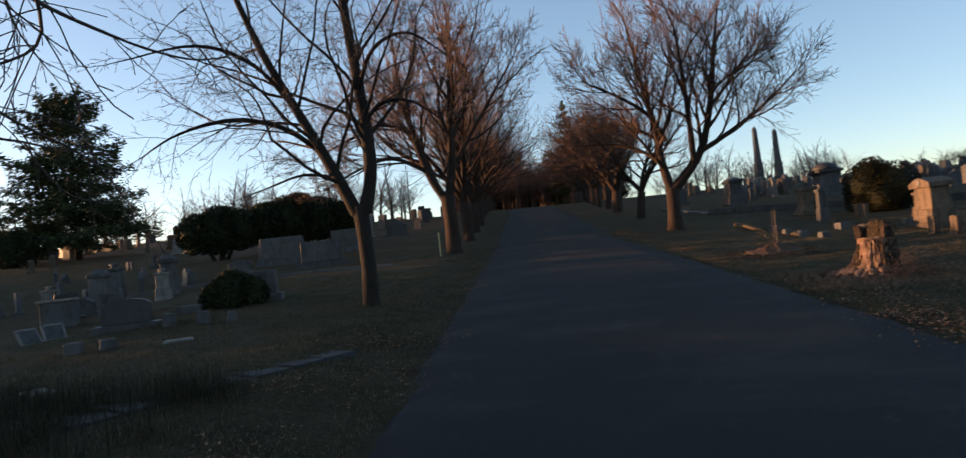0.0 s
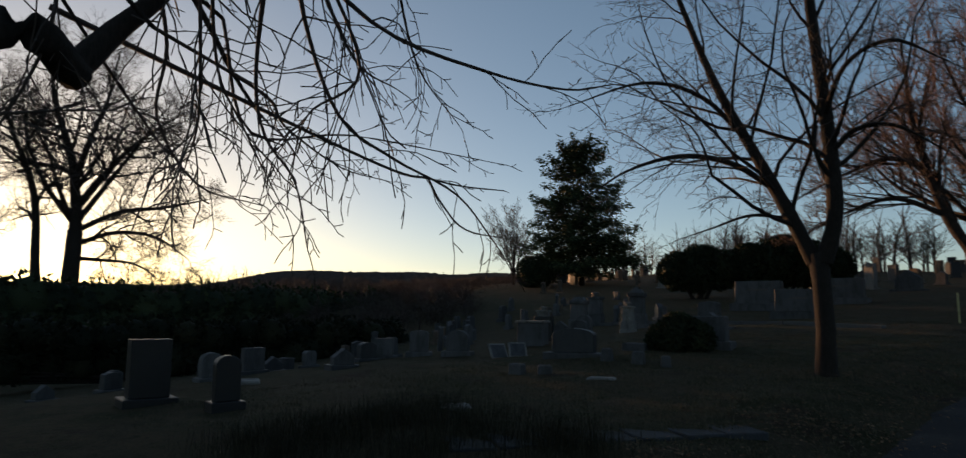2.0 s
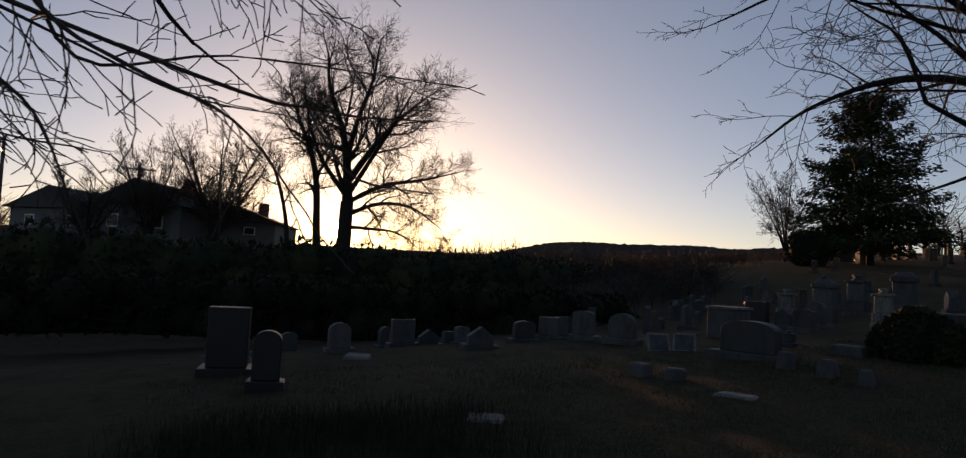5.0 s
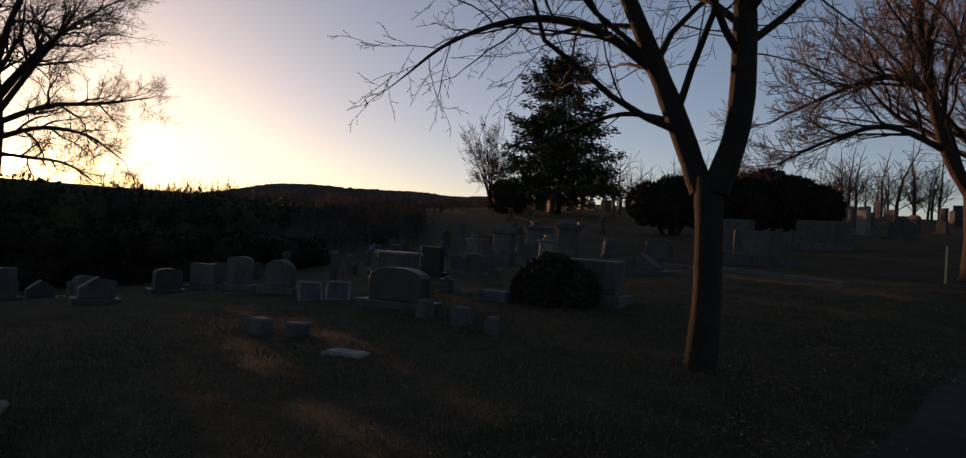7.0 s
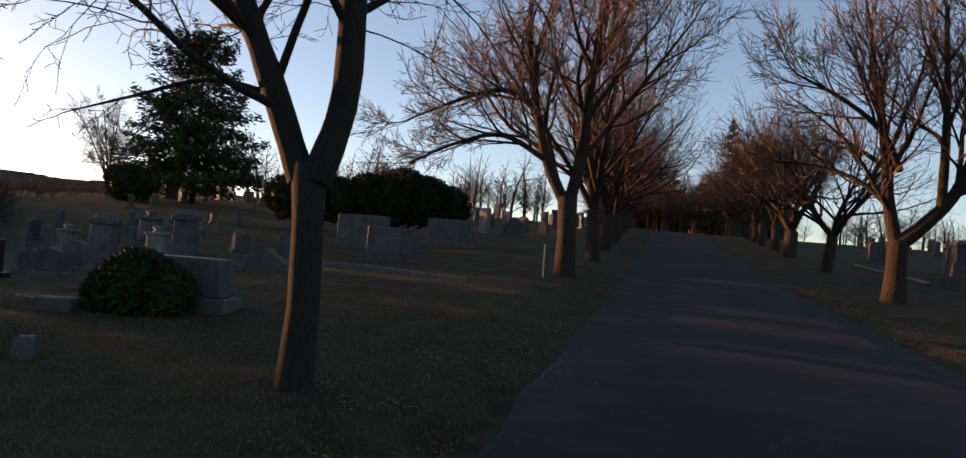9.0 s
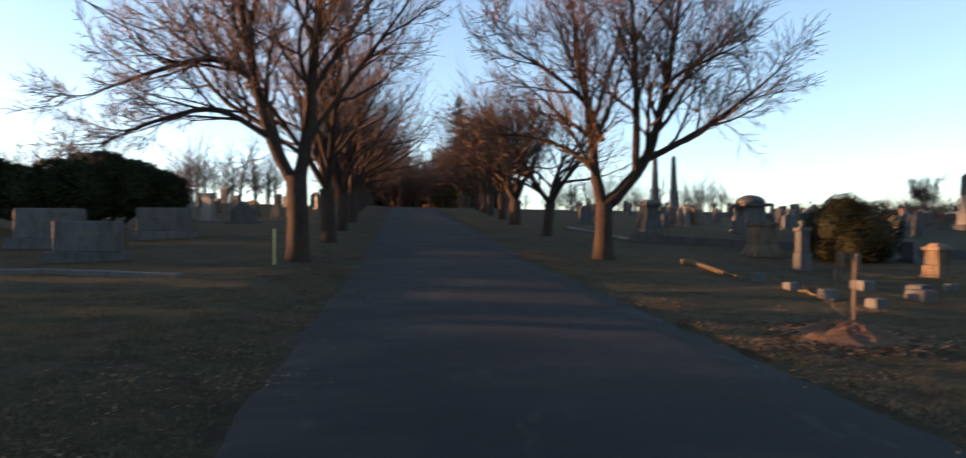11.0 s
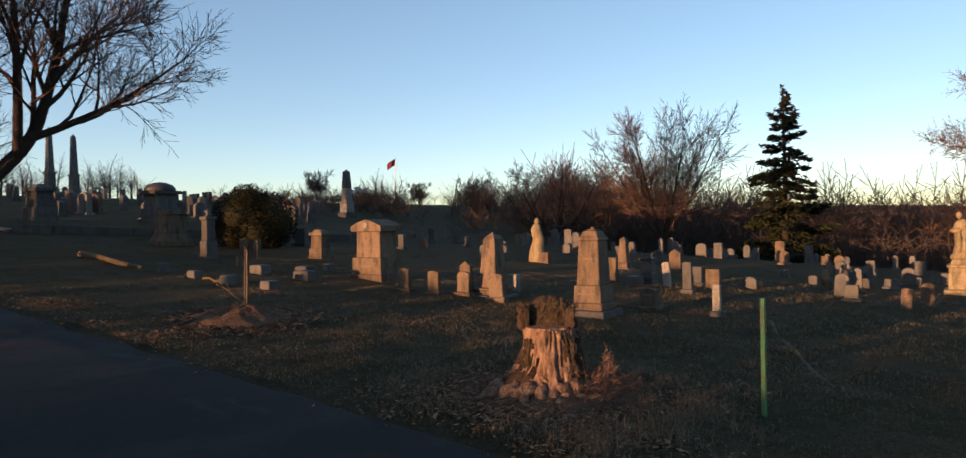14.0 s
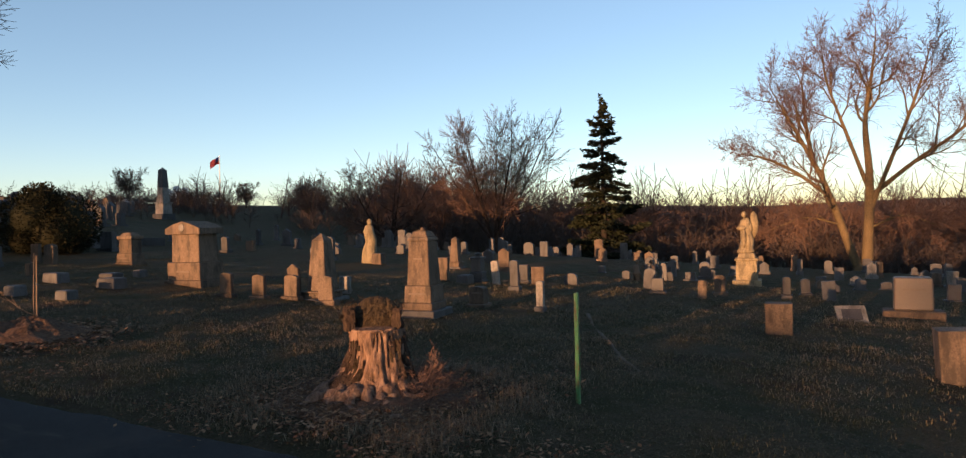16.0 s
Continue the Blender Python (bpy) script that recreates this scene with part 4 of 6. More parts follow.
for k in range(30):
    y = -4.5 + 0.8 * k
    size = 0.75 + 0.12 * math.sin(k * 2.1) - 0.3 * smooth(16, 24, y)
    top = max(1.22, ground(-22.5, y) + 0.55) + 0.10 * math.sin(k * 1.3) - ground(-22.5, 10.0)
    thicket += [(0.4 * math.sin(k * 1.9), y - 10.0, top - 0.9 * size, size), (0.5 * math.sin(k * 0.9), y - 10.0, max(0.3, top - 2.0 * size), size * 1.15)]
shrub(-22.5, 10.0, 87, thicket, 18000, 0.13, BUSH, "dark overgrown thicket at the edge of the graves, placed to shade the field", "thicket", stem=0.04)

# ---- gravestones ----
def outline(kind, w, h):
    a = w / 2
    if kind == "round":
        arc = [(a * math.cos(t), h - a * 0.75 + a * 0.75 * math.sin(t)) for t in [math.pi * k / 10 for k in range(11)]]
        return [(-a, 0), (a, 0)] + arc
    if kind == "low":
        arc = [(a * math.cos(t), h - a * 0.3 + a * 0.3 * math.sin(t)) for t in [math.pi * k / 8 for k in range(9)]]
        return [(-a, 0), (a, 0)] + arc
    if kind == "gable":
        return [(-a, 0), (a, 0), (a, h - 0.35 * w), (0, h), (-a, h - 0.35 * w)]
    if kind == "ogee":
        return [(-a, 0), (a, 0), (a, h * 0.86), (a * 0.72, h * 0.9), (a * 0.45, h * 0.98), (0, h), (-a * 0.45, h * 0.98), (-a * 0.72, h * 0.9), (-a, h * 0.86)]
    return [(-a, 0), (a, 0), (a, h), (-a, h)]


def bars(parent, w, z, y, rows, material=INK):
    """Worn lettering as plain bars."""
    for k in range(rows):
        b = block(w * (1 - 0.18 * (k % 2)), 0.006, z - k * 0.06 - 0.014, z - k * 0.06 + 0.014, 1, 0, 0, y)
        part("inscription", b, material, parent, "worn lettering")


SIDE = -90.0


def words_for(material):
    return {GRANITE: "grey granite", MARBLE: "weathered pale marble", SANDSTONE: "brown sandstone", DARKSTONE: "dark granite", BLACKSTONE: "black polished granite", PINKSTONE: "pink granite"}[material]


TOPS = {"round": "rounded top", "low": "shallow curved top", "gable": "pointed top", "ogee": "shouldered top", "flat": "flat top"}


def headstone(x, y, w, h, material, kind="round", thick=0.1, rz=SIDE, lean=0.0, tip=0.0, base=True, group="headstones", rows=0):
    how = "leaning " if abs(lean) + abs(tip) > 3 else ""
    ob = thing("headstone", x, y, f"{how}{words_for(material)} headstone with a {TOPS[kind]}", "headstone", group, rz, lean, tip)
    z = 0.0
    if base:
        z = min(0.12, 0.2 * h)
        part("base", block(w * 1.35, thick * 1.9, -0.1, z), GRANITE if material is MARBLE else material, ob)
    bm = slab(outline(kind, w, h - z), thick)
    bmesh.ops.translate(bm, verts=bm.verts, vec=(0, 0, z))
    t = part("tablet", bm, material, ob)
    if rows:
        bars(t, w * 0.6, h * 0.72, -thick / 2 - 0.004, rows)
    return ob


def monument(x, y, w, d, h, material, label, rz=SIDE, cap="gable", rows=1, lower=None):
    """A stepped family monument: plinth, die, capstone."""
    ob = thing("monument", x, y, label, "monument", "monuments", rz)
    lower = lower or material
    part("plinth", block(w * 1.12, d * 1.15, -0.15, h * 0.1), lower, ob)
    part("step", block(w * 1.0, d * 1.02, h * 0.1, h * 0.37), material, ob)
    die = part("die", block(w * 0.84, d * 0.82, h * 0.37, h * 0.8, 0.97), material, ob)
    if rows:
        bars(die, w * 0.4, h * 0.23, -d * 0.51 - 0.004, 1)
    if cap == "gable":
        a, c = w * 0.53, h * 0.8
        bm = slab([(-a, c), (a, c), (a, c + h * 0.09), (a * 0.55, c + h * 0.15), (0, h), (-a * 0.55, c + h * 0.15), (-a, c + h * 0.09)], d * 1.04)
        part("capstone", bm, material, ob)
        v, f = lathe([(0.001, -0.02), (w * 0.085, -0.015), (w * 0.085, 0.012), (0.001, 0.02)], 14)
        m = put("medallion", [(p[0], -d * 0.52 - p[2], h * 0.9 + p[1]) for p in v], f, MARBLE, ob, "round carved medallion")
    elif cap == "dome":
        part("capstone", block(w * 1.12, d * 1.12, h * 0.72, h * 0.8), material, ob)
        v, f = lathe([(w * 0.52, h * 0.8), (w * 0.5, h * 0.88), (w * 0.4, h * 0.96), (w * 0.2, h * 1.02), (0.01, h * 1.04)], 20)
        put("dome", v, f, DARKSTONE, ob, "dark rounded dome", True)
    elif cap == "urn":
        part("capstone", block(w * 1.02, d * 1.02, h * 0.8, h * 0.87), material, ob)
        v, f = lathe([(0.02, h * 0.87), (w * 0.3, h * 0.88), (w * 0.12, h * 0.92), (w * 0.3, h * 0.97), (w * 0.22, h), (0.01, h * 1.02)], 12)
        put("urn", v, f, material, ob, "small carved urn", True)
    else:
        part("capstone", block(w * 0.98, d * 0.98, h * 0.8, h * 0.9), material, ob)
        part("crest", block(w * 0.8, d * 0.8, h * 0.9, h, 0.6), material, ob)
    return ob


def slab_stone(x, y, w, d, h, material, label, rz=0.0):
    """A plain family stone: a broad rough base and an upright slab."""
    ob = thing("monument", x, y, label, "monument", "monuments", rz)
    part("base", block(w * 1.22, d * 1.5, -0.15, h * 0.24, 0.98, 0.015), material, ob)
    die = part("die", block(w, d * 0.9, h * 0.24, h, 0.985, 0.02), material, ob)
    bars(die, w * 0.4, h * 0.7, -d * 0.45 - 0.003, 1)
    return ob


def obelisk(x, y, w, h, material, label, rz=0.0, tip=0.12, base_h=0.28, z=None):
    ob = thing("obelisk", x, y, label, "obelisk", "obelisks", rz, z=z)
    part("plinth", block(w * 1.7, w * 1.7, -0.3, h * base_h * 0.35, 0.97), GRANITE, ob)
    part("pedestal", block(w * 1.25, w * 1.25, h * base_h * 0.35, h * base_h, 0.95), material, ob)
    part("cornice", block(w * 1.4, w * 1.4, h * base_h, h * (base_h + 0.03)), material, ob)
    bm = block(w, w, h * (base_h + 0.03), h * (1 - tip * 0.5), 0.62, 0.01)
    box(bm, w * 0.62, w * 0.62, h * (1 - tip * 0.5), h, 0, 0, 0.05, 0)
    part("shaft", bm, material, ob)
    return ob


def tapered(x, y, w, h, material, label, rz=SIDE, cap=True):
    """A tall pedestal column with shoulders and a low finial, as stands behind the stump."""
    ob = thing("monument", x, y, label, "monument", "monuments", rz)
    part("plinth", block(w * 1.25, w * 1.25, -0.15, h * 0.09), GRANITE, ob)
    part("step", block(w * 0.98, w * 0.98, h * 0.09, h * 0.17), material, ob)
    d = part("die", block(w * 0.88, w * 0.88, h * 0.17, h * 0.36, 0.96), material, ob)
    bars(d, w * 0.55, h * 0.27, -w * 0.435, 1)
    s = part("shaft", block(w * 0.74, w * 0.74, h * 0.36, h * 0.86, 0.84), material, ob)
    bars(s, w * 0.3, h * 0.66, -w * 0.345, 1)
    part("collar", block(w * 0.72, w * 0.72, h * 0.86, h * 0.90, 0.85), material, ob)
    part("capstone", block(w * 0.58, w * 0.58, h * 0.90, h * 0.965, 0.72), material, ob)
    v, f = lathe([(w * 0.16, h * 0.965), (w * 0.2, h * 0.975), (w * 0.05, h * 0.985), (w * 0.07, h), (0.004, h * 1.01)], 10)
    put("finial", v, f, material, ob, "", True)
    return ob


def low_block(x, y, w, d, h, material, label, rz=0.0, lean=0.0, top=0.9):
    ob = thing("grave_marker", x, y, label, "grave marker", "low markers", rz, lean)
    part("block", block(w, d, -0.1, h, top, 0.015), material, ob)
    part("top_face", block(w * top * 0.86, d * top * 0.86, h - 0.01, h + 0.006, 1, 0.003), material, ob)
    return ob


def statue_mesh(profile, sides, seed, squash, extras):
    v, f = lathe(profile, sides, 0.05, seed)
    v = [(x + 0.03 * math.sin(z * 9 + seed), y * squash + 0.02 * math.sin(z * 13), z) for x, y, z in v]
    for ex, ey, ez, rx, ry, rz_ in extras:
        a, b = lathe([(0.05, -1), (0.6, -0.75), (0.95, -0.2), (0.95, 0.25), (0.6, 0.78), (0.05, 1)], 10, 0.05, seed + 1)
        n = len(v)
        v += [(ex + p[0] * rx, ey + p[1] * ry, ez + p[2] * rz_) for p in a]
        f += [tuple(i + n for i in q) for q in b]
    return v, f


def statue(x, y, z, v, f, material, label, rz=0.0):
    ob = put("statue", v, f, material, None, label, True)
    ob.matrix_basis = pose(x, y, z, 0, 0, rz)
    tagged(ob, category="statue")
    return ob


def stone_field(rows, label):
    """Headstones too far off to pick apart singly, one mass for each stone."""
    for material in (MARBLE, GRANITE, SANDSTONE, DARKSTONE):
        verts, faces = [], []
        for x, y, w, h, thick, rz, kind, which in rows:
            if which is not material:
                continue
            m = pose(x, y, ground(x, y) - 0.05, 0, 0, rz)
            for shape, t, z in ((outline(kind, w, h), thick, 0.1), ([(-w * 0.65, 0), (w * 0.65, 0), (w * 0.65, 0.14), (-w * 0.65, 0.14)], thick * 1.8, 0.0)):
                n, c = len(verts), len(shape)
                verts += [m @ Vector((u, -t / 2, v + z)) for u, v in shape] + [m @ Vector((u, t / 2, v + z)) for u, v in shape]
                faces += [tuple(n + i for i in range(c)), tuple(n + c + i for i in reversed(range(c)))]
                faces += [(n + (i + 1) % c, n + i, n + c + i, n + c + (i + 1) % c) for i in range(c)]
        if verts:
            put("far_headstones", verts, faces, material, None, f"{words_for(material)} {label}", kind="stuff")


# right of the lane: the rows behind the stump
headstone(10.53, 13.62, 0.25, 0.46, SANDSTONE, "low", 0.09 , group="row of small headstones")
headstone(10.67, 13.03, 0.25, 0.45, SANDSTONE, "low", 0.09 , group="row of small headstones")
headstone(10.89, 12.52, 0.27, 0.46, SANDSTONE, "low", 0.09, tip=2 , group="row of small headstones")
headstone(10.72, 11.66, 0.29, 0.50, SANDSTONE, "low", 0.09, tip=-5, lean=-3 , group="row of small headstones")
headstone(11.25, 12.75, 0.24, 0.62, SANDSTONE, "gable", 0.09, group="row of small headstones")
headstone(12.3, 12.4, 0.24, 0.34, MARBLE, "flat", 0.08, base=False, tip=2)
obelisk(11.35, 12.2, 0.40, 1.18, SANDSTONE, "square sandstone shaft with a pale pyramid top", 0, 0.2, 0.12)
monument(11.75, 15.6, 0.86, 0.62, 1.3, SANDSTONE, "large stepped sandstone family monument with a round medallion", rows=1)
tapered(10.65, 9.8, 0.52, 1.36, SANDSTONE, "tall tapered sandstone monument with shouldered shaft and finial")
headstone(15.8, 12.1, 0.38, 0.54, SANDSTONE, "flat", 0.12, base=False)
low_block(15.4, 11.3, 0.4, 0.3, 0.2, DARKSTONE, "dark low granite marker")
obelisk(18.9, 13.2, 0.27, 0.92, SANDSTONE, "small warm stone obelisk on a grey base", 0, 0.15, 0.2)
headstone(12.03, 9.5, 0.27, 0.36, SANDSTONE, "low", 0.2, base=True, rows=1)
monument(15.9, 11.2, 0.3, 0.3, 0.68, DARKSTONE, "dark small monument with an urn", cap="urn", rows=0)
headstone(15.48, 10.57, 0.17, 0.56, MARBLE, "low", 0.08, tip=-6, lean=-5, base=False)
headstone(19.1, 11.8, 0.32, 0.66, SANDSTONE, "gable", 0.12)
headstone(14.6, 9.8, 0.18, 0.66, GRANITE, "low", 0.1, base=True, lean=2)
headstone(16.2, 10.2, 0.26, 0.45, GRANITE, "flat", 0.1)
headstone(16.1, 9.8, 0.3, 0.43, SANDSTONE, "flat", 0.1, base=False)
headstone(12.06, 8.4, 0.12, 0.52, MARBLE, "low", 0.1, rows=0)
# a shrouded pale figure and its low block
v, f = statue_mesh([(0.24, 0), (0.25, 0.05), (0.2, 0.3), (0.165, 0.6), (0.15, 0.85), (0.11, 0.98), (0.05, 1.03)], 12, 3, 0.8, ((0, 0, 1.08, 0.075, 0.075, 0.1), (-0.03, -0.1, 0.75, 0.08, 0.05, 0.14)))
v = [(p[0] * 1.13, p[1] * 1.13, p[2] * 1.15) for p in v]
statue(19.0, 16.1, ground(19.0, 16.1) - 0.02, v, f, SUNLIT_MARBLE, "shrouded pale marble figure standing on the grass", SIDE)
low_block(18.75, 15.65, 0.34, 0.34, 0.34, SANDSTONE, "square sandstone block beside the statue")
# around the round bush
headstone(13.17, 22.6, 0.3, 0.5, SANDSTONE, "flat", 0.1, base=False)
headstone(13.0, 21.8, 0.36, 0.53, SANDSTONE, "low", 0.14, base=False, tip=3)
headstone(10.9, 19.4, 0.16, 0.3, SANDSTONE, "flat", 0.1, base=False)
low_block(10.5, 18.0, 0.3, 0.46, 0.2, GRANITE, "low rough grey corner stone")
low_block(8.9, 17.9, 0.24, 0.3, 0.17, GRANITE, "low square grey corner stone")
low_block(8.85, 16.65, 0.26, 0.28, 0.18, GRANITE, "low square grey corner stone")
low_block(10.4, 16.3, 0.32, 0.5, 0.21, GRANITE, "low grey granite marker with pale face")
low_block(11.1, 17.2, 0.3, 0.42, 0.2, DARKSTONE, "low dark grave marker")
low_block(12.2, 17.7, 0.24, 0.24, 0.16, GRANITE, "low square grey corner stone")
low_block(9.1, 19.5, 0.24, 0.26, 0.2, GRANITE, "low square grey corner stone")
low_block(8.87, 15.4, 0.24, 0.3, 0.18, GRANITE, "low square grey corner stone")
monument(14.2, 20.4, 0.55, 0.4, 0.86, SANDSTONE, "sandstone block monument with a band of lettering", cap="flat")
headstone(17.4, 25.3, 0.55, 0.66, GRANITE, "flat", 0.2)
headstone(17.9, 26.8, 0.42, 0.58, GRANITE, "low", 0.14)
ob = thing("monument", 13.4, 27.1, "broad flared sandstone pedestal with a square cap", "monument", "monuments", 0)
part("plinth", block(1.08, 1.08, -0.1, 0.14), SANDSTONE, ob)
bm = block(0.98, 0.98, 0.14, 0.42, 0.76, 0.01)
box(bm, 0.745, 0.745, 0.42, 1.02, 0, 0, 0.86, 0.01)
part("die", bm, SANDSTONE, ob)
part("capstone", block(0.78, 0.78, 1.02, 1.16, 0.9), SANDSTONE, ob)
monument(11.75, 22.1, 0.32, 0.32, 1.34, DARKSTONE, "slender dark stone pillar monument", cap="urn", rows=0)
monument(14.4, 40.5, 1.5, 0.9, 1.7, GRANITE, "large grey granite block monument", cap="flat", rows=0)
monument(22.3, 38.4, 0.75, 0.75, 1.3, DARKSTONE, "dark stone block monument", cap="flat", rows=0)
ob = obelisk(42.0, 50.3, 0.72, 4.2, MARBLE, "tall pale marble obelisk with a dark upper shaft", 0, 0.12, 0.3)
part("upper_shaft", block(0.62, 0.62, 2.55, 4.0, 0.74, 0.01), DARKSTONE, ob, "darker upper part of the shaft")
for x, y, h in ((28.8, 77.3, 6.8), (31.6, 78.9, 6.4)):
    obelisk(x, y, 0.6, h, GRANITE, "tall slender stone obelisk on a stepped base", 10, 0.1, 0.34)
monument(19.5, 39.3, 1.5, 1.3, 2.0, GRANITE, "broad domed grey monument", cap="dome", rows=0)
# angel on its pedestal, both in the marble tinted for sunlight
ped = thing("statue_pedestal", 19.5, 5.5, "tall carved marble pedestal under an angel, tinted golden as if sunlit", "pedestal", rz=SIDE)
part("plinth", block(0.66, 0.66, -0.2, 0.14), SUNLIT_MARBLE, ped)
part("die", block(0.5, 0.5, 0.14, 0.62, 0.94), SUNLIT_MARBLE, ped)
part("cornice", block(0.54, 0.54, 0.62, 0.68), SUNLIT_MARBLE, ped)
part("drum", block(0.42, 0.42, 0.68, 0.80, 0.85), SUNLIT_MARBLE, ped)
v, f = statue_mesh([(0.19, 0), (0.21, 0.05), (0.17, 0.12), (0.16, 0.3), (0.13, 0.5), (0.14, 0.66), (0.11, 0.8), (0.05, 0.87)], 14, 5, 0.85,
                   ((-0.04, -0.06, 0.95, 0.06, 0.065, 0.085), (-0.1, -0.12, 0.62, 0.12, 0.045, 0.06), (-0.04, -0.14, 0.36, 0.06, 0.06, 0.24), (0.05, -0.12, 0.24, 0.06, 0.05, 0.22), (0.1, 0.0, 0.6, 0.05, 0.06, 0.16)))
n = len(v)
for side in (-1, 1):
    wing = [(0.03, 0.42), (0.12, 0.34), (0.2, 0.5), (0.23, 0.72), (0.2, 0.92), (0.13, 1.03), (0.07, 0.98), (0.04, 0.8)]
    for dy in (0.0, 0.05):
        v += [(u + 0.05, 0.08 * side + dy + 0.10, z) for u, z in wing]
    m = len(wing)
    f += [tuple(n + i for i in range(m)), tuple(n + m + i for i in reversed(range(m)))]
    f += [(n + i, n + m + i, n + m + (i + 1) % m, n + (i + 1) % m) for i in range(m)]
    n = len(v)
statue(19.5, 5.5, ground(19.5, 5.5) + 0.78, v, f, SUNLIT_MARBLE, "weathered marble angel with raised wings, tinted golden as if sunlit", -92)
# the pink granite family stone, its base, and neighbours
ob = thing("monument", 14.9, 2.7, "pink granite family stone on a brown base", "monument", "monuments", -95)
part("base", block(0.9, 0.46, -0.1, 0.16, 1, 0.02), SANDSTONE, ob)
die = part("die", block(0.58, 0.32, 0.16, 0.72, 0.97, 0.025), PINKSTONE, ob)
bars(die, 0.36, 0.52, -0.164, 1)
headstone(11.92, 4.8, 0.36, 0.45, SANDSTONE, "flat", 0.26, base=False)
headstone(9.6, 3.1, 0.42, 0.57, SANDSTONE, "flat", 0.3, base=False, tip=-3)
ob = thing("grave_plaque", 13.7, 3.7, "white-framed plaque leaning on the grass", "plaque", rz=-75, lean=-35)
part("panel", block(0.46, 0.04, 0.0, 0.32, 1, 0.004), MARBLE, ob)
part("inset", block(0.30, 0.012, 0.06, 0.25, 1, 0, 0, -0.024), DARKSTONE, ob, "dark cut panel")
# the lower graveyard past the track, in uneven rows
r5 = random.Random(55)
field = []
KINDS = ("round", "low", "flat", "gable", "ogee")
for k in range(84):
    x, y = r5.uniform(15.5, 27.5), r5.uniform(-3.0, 9.8)
    if (x - 19.5) ** 2 + (y - 5.5) ** 2 < 1.0 or (x < 18 and y < 3.4):
        continue
    # mix leans to dark granite, standing in for shade over these stones
    material = r5.choice((GRANITE, GRANITE, DARKSTONE, SANDSTONE, DARKSTONE, DARKSTONE, GRANITE, MARBLE))
    w, h, kind, turn = r5.uniform(0.15, 0.3), r5.uniform(0.2, 0.5), r5.choice(KINDS), SIDE + r5.uniform(-8, 8)
    if x > 22.5:
        field.append((x, y, w, h, 0.1, turn, kind, material))
    else:
        headstone(x, y, w, h, material, kind, 0.1, turn, r5.uniform(-3, 3), r5.uniform(-4, 4), r5.random() < 0.6, "lower graveyard")
for x, y in ((18.7, 7.7), (18.45, 8.0)):
    v, f = statue_mesh([(0.1, 0), (0.11, 0.2), (0.13, 0.22), (0.09, 0.26), (0.07, 0.38), (0.04, 0.44)], 10, int(x * 10), 0.9, ((0, 0, 0.5, 0.05, 0.05, 0.06),))
    statue(x, y, ground(x, y) - 0.02, v, f, SANDSTONE, "small carved stone figure on a grave", SIDE)
for k in range(66):
    x, y = r5.uniform(18.0, 36.0), r5.uniform(10.5, 29.0)
    # darker picks again, so that fewer stones look sunlit
    material = r5.choice((GRANITE, GRANITE, DARKSTONE, DARKSTONE, DARKSTONE, SANDSTONE))
    w, h, kind, turn = r5.uniform(0.18, 0.4), r5.uniform(0.32, 0.8), r5.choice(KINDS), SIDE + r5.uniform(-8, 8)
    if x > 27:
        field.append((x, y, w, h, 0.14, turn, kind, material))
    else:
        headstone(x, y, w, h, material, kind, 0.14, turn, r5.uniform(-3, 3), r5.uniform(-3, 3), r5.random() < 0.7, "middle graveyard")
for k in range(140):
    x, y = r5.uniform(16.0, 52.0), r5.uniform(38.0, 76.0)
    if y < 1.15 * x + 5:
        continue
    material = r5.choice((MARBLE, GRANITE, GRANITE, SANDSTONE, DARKSTONE))
    field.append((x, y, r5.uniform(0.4, 1.1), r5.uniform(0.5, 1.3), 0.3, SIDE + r5.uniform(-8, 8), r5.choice(KINDS), material))
stone_field(field, "headstones crowding the far graveyard")
for x, y, w, h in ((20.0, 41.5, 0.7, 1.0), (21.4, 40.9, 0.75, 1.05), (24.2, 43.6, 0.7, 0.95), (13.0, 48.2, 0.8, 1.2), (25.2, 36.6, 0.6, 0.9)):
    headstone(x, y, w, h, GRANITE, "round", 0.25, 0.0, group="upper graveyard")
# left of the lane
for x, y, h in ((-34.2, 57.4, 1.0), (-29.5, 51.8, 1.1), (-28.6, 53.6, 1.0), (-31.0, 44.6, 0.9), (-28.2, 38.6, 0.9), (-28.6, 37.2, 0.8), (-25.4, 44.6, 0.9), (-36.4, 55.0, 0.9)):
    headstone(x, y, 0.6, h, SANDSTONE, "low", 0.22, -62, group="far left graveyard")
ob = thing("grave_marker", -8.9, 11.7, "grey box tomb with a pale sky-lit top", "tomb", "low markers", 24)
part("body", block(0.66, 0.56, -0.1, 0.58, 0.97), GRANITE, ob)
# the lid's paler stone paints in the highlight from the sky
part("lid", block(0.72, 0.62, 0.58, 0.63, 0.98, 0.006), MARBLE, ob, "smooth lid, paler for the sky light on it")
headstone(-5.95, 9.3, 0.8, 0.56, DARKSTONE, "low", 0.28, rz=20)
headstone(-10.05, 13.6, 0.5, 0.68, BLACKSTONE, "flat", 0.2, rz=20)
monument(-6.8, 11.0, 0.2, 0.2, 0.3, DARKSTONE, "small dark stone urn on a block", rz=20, cap="urn", rows=0)
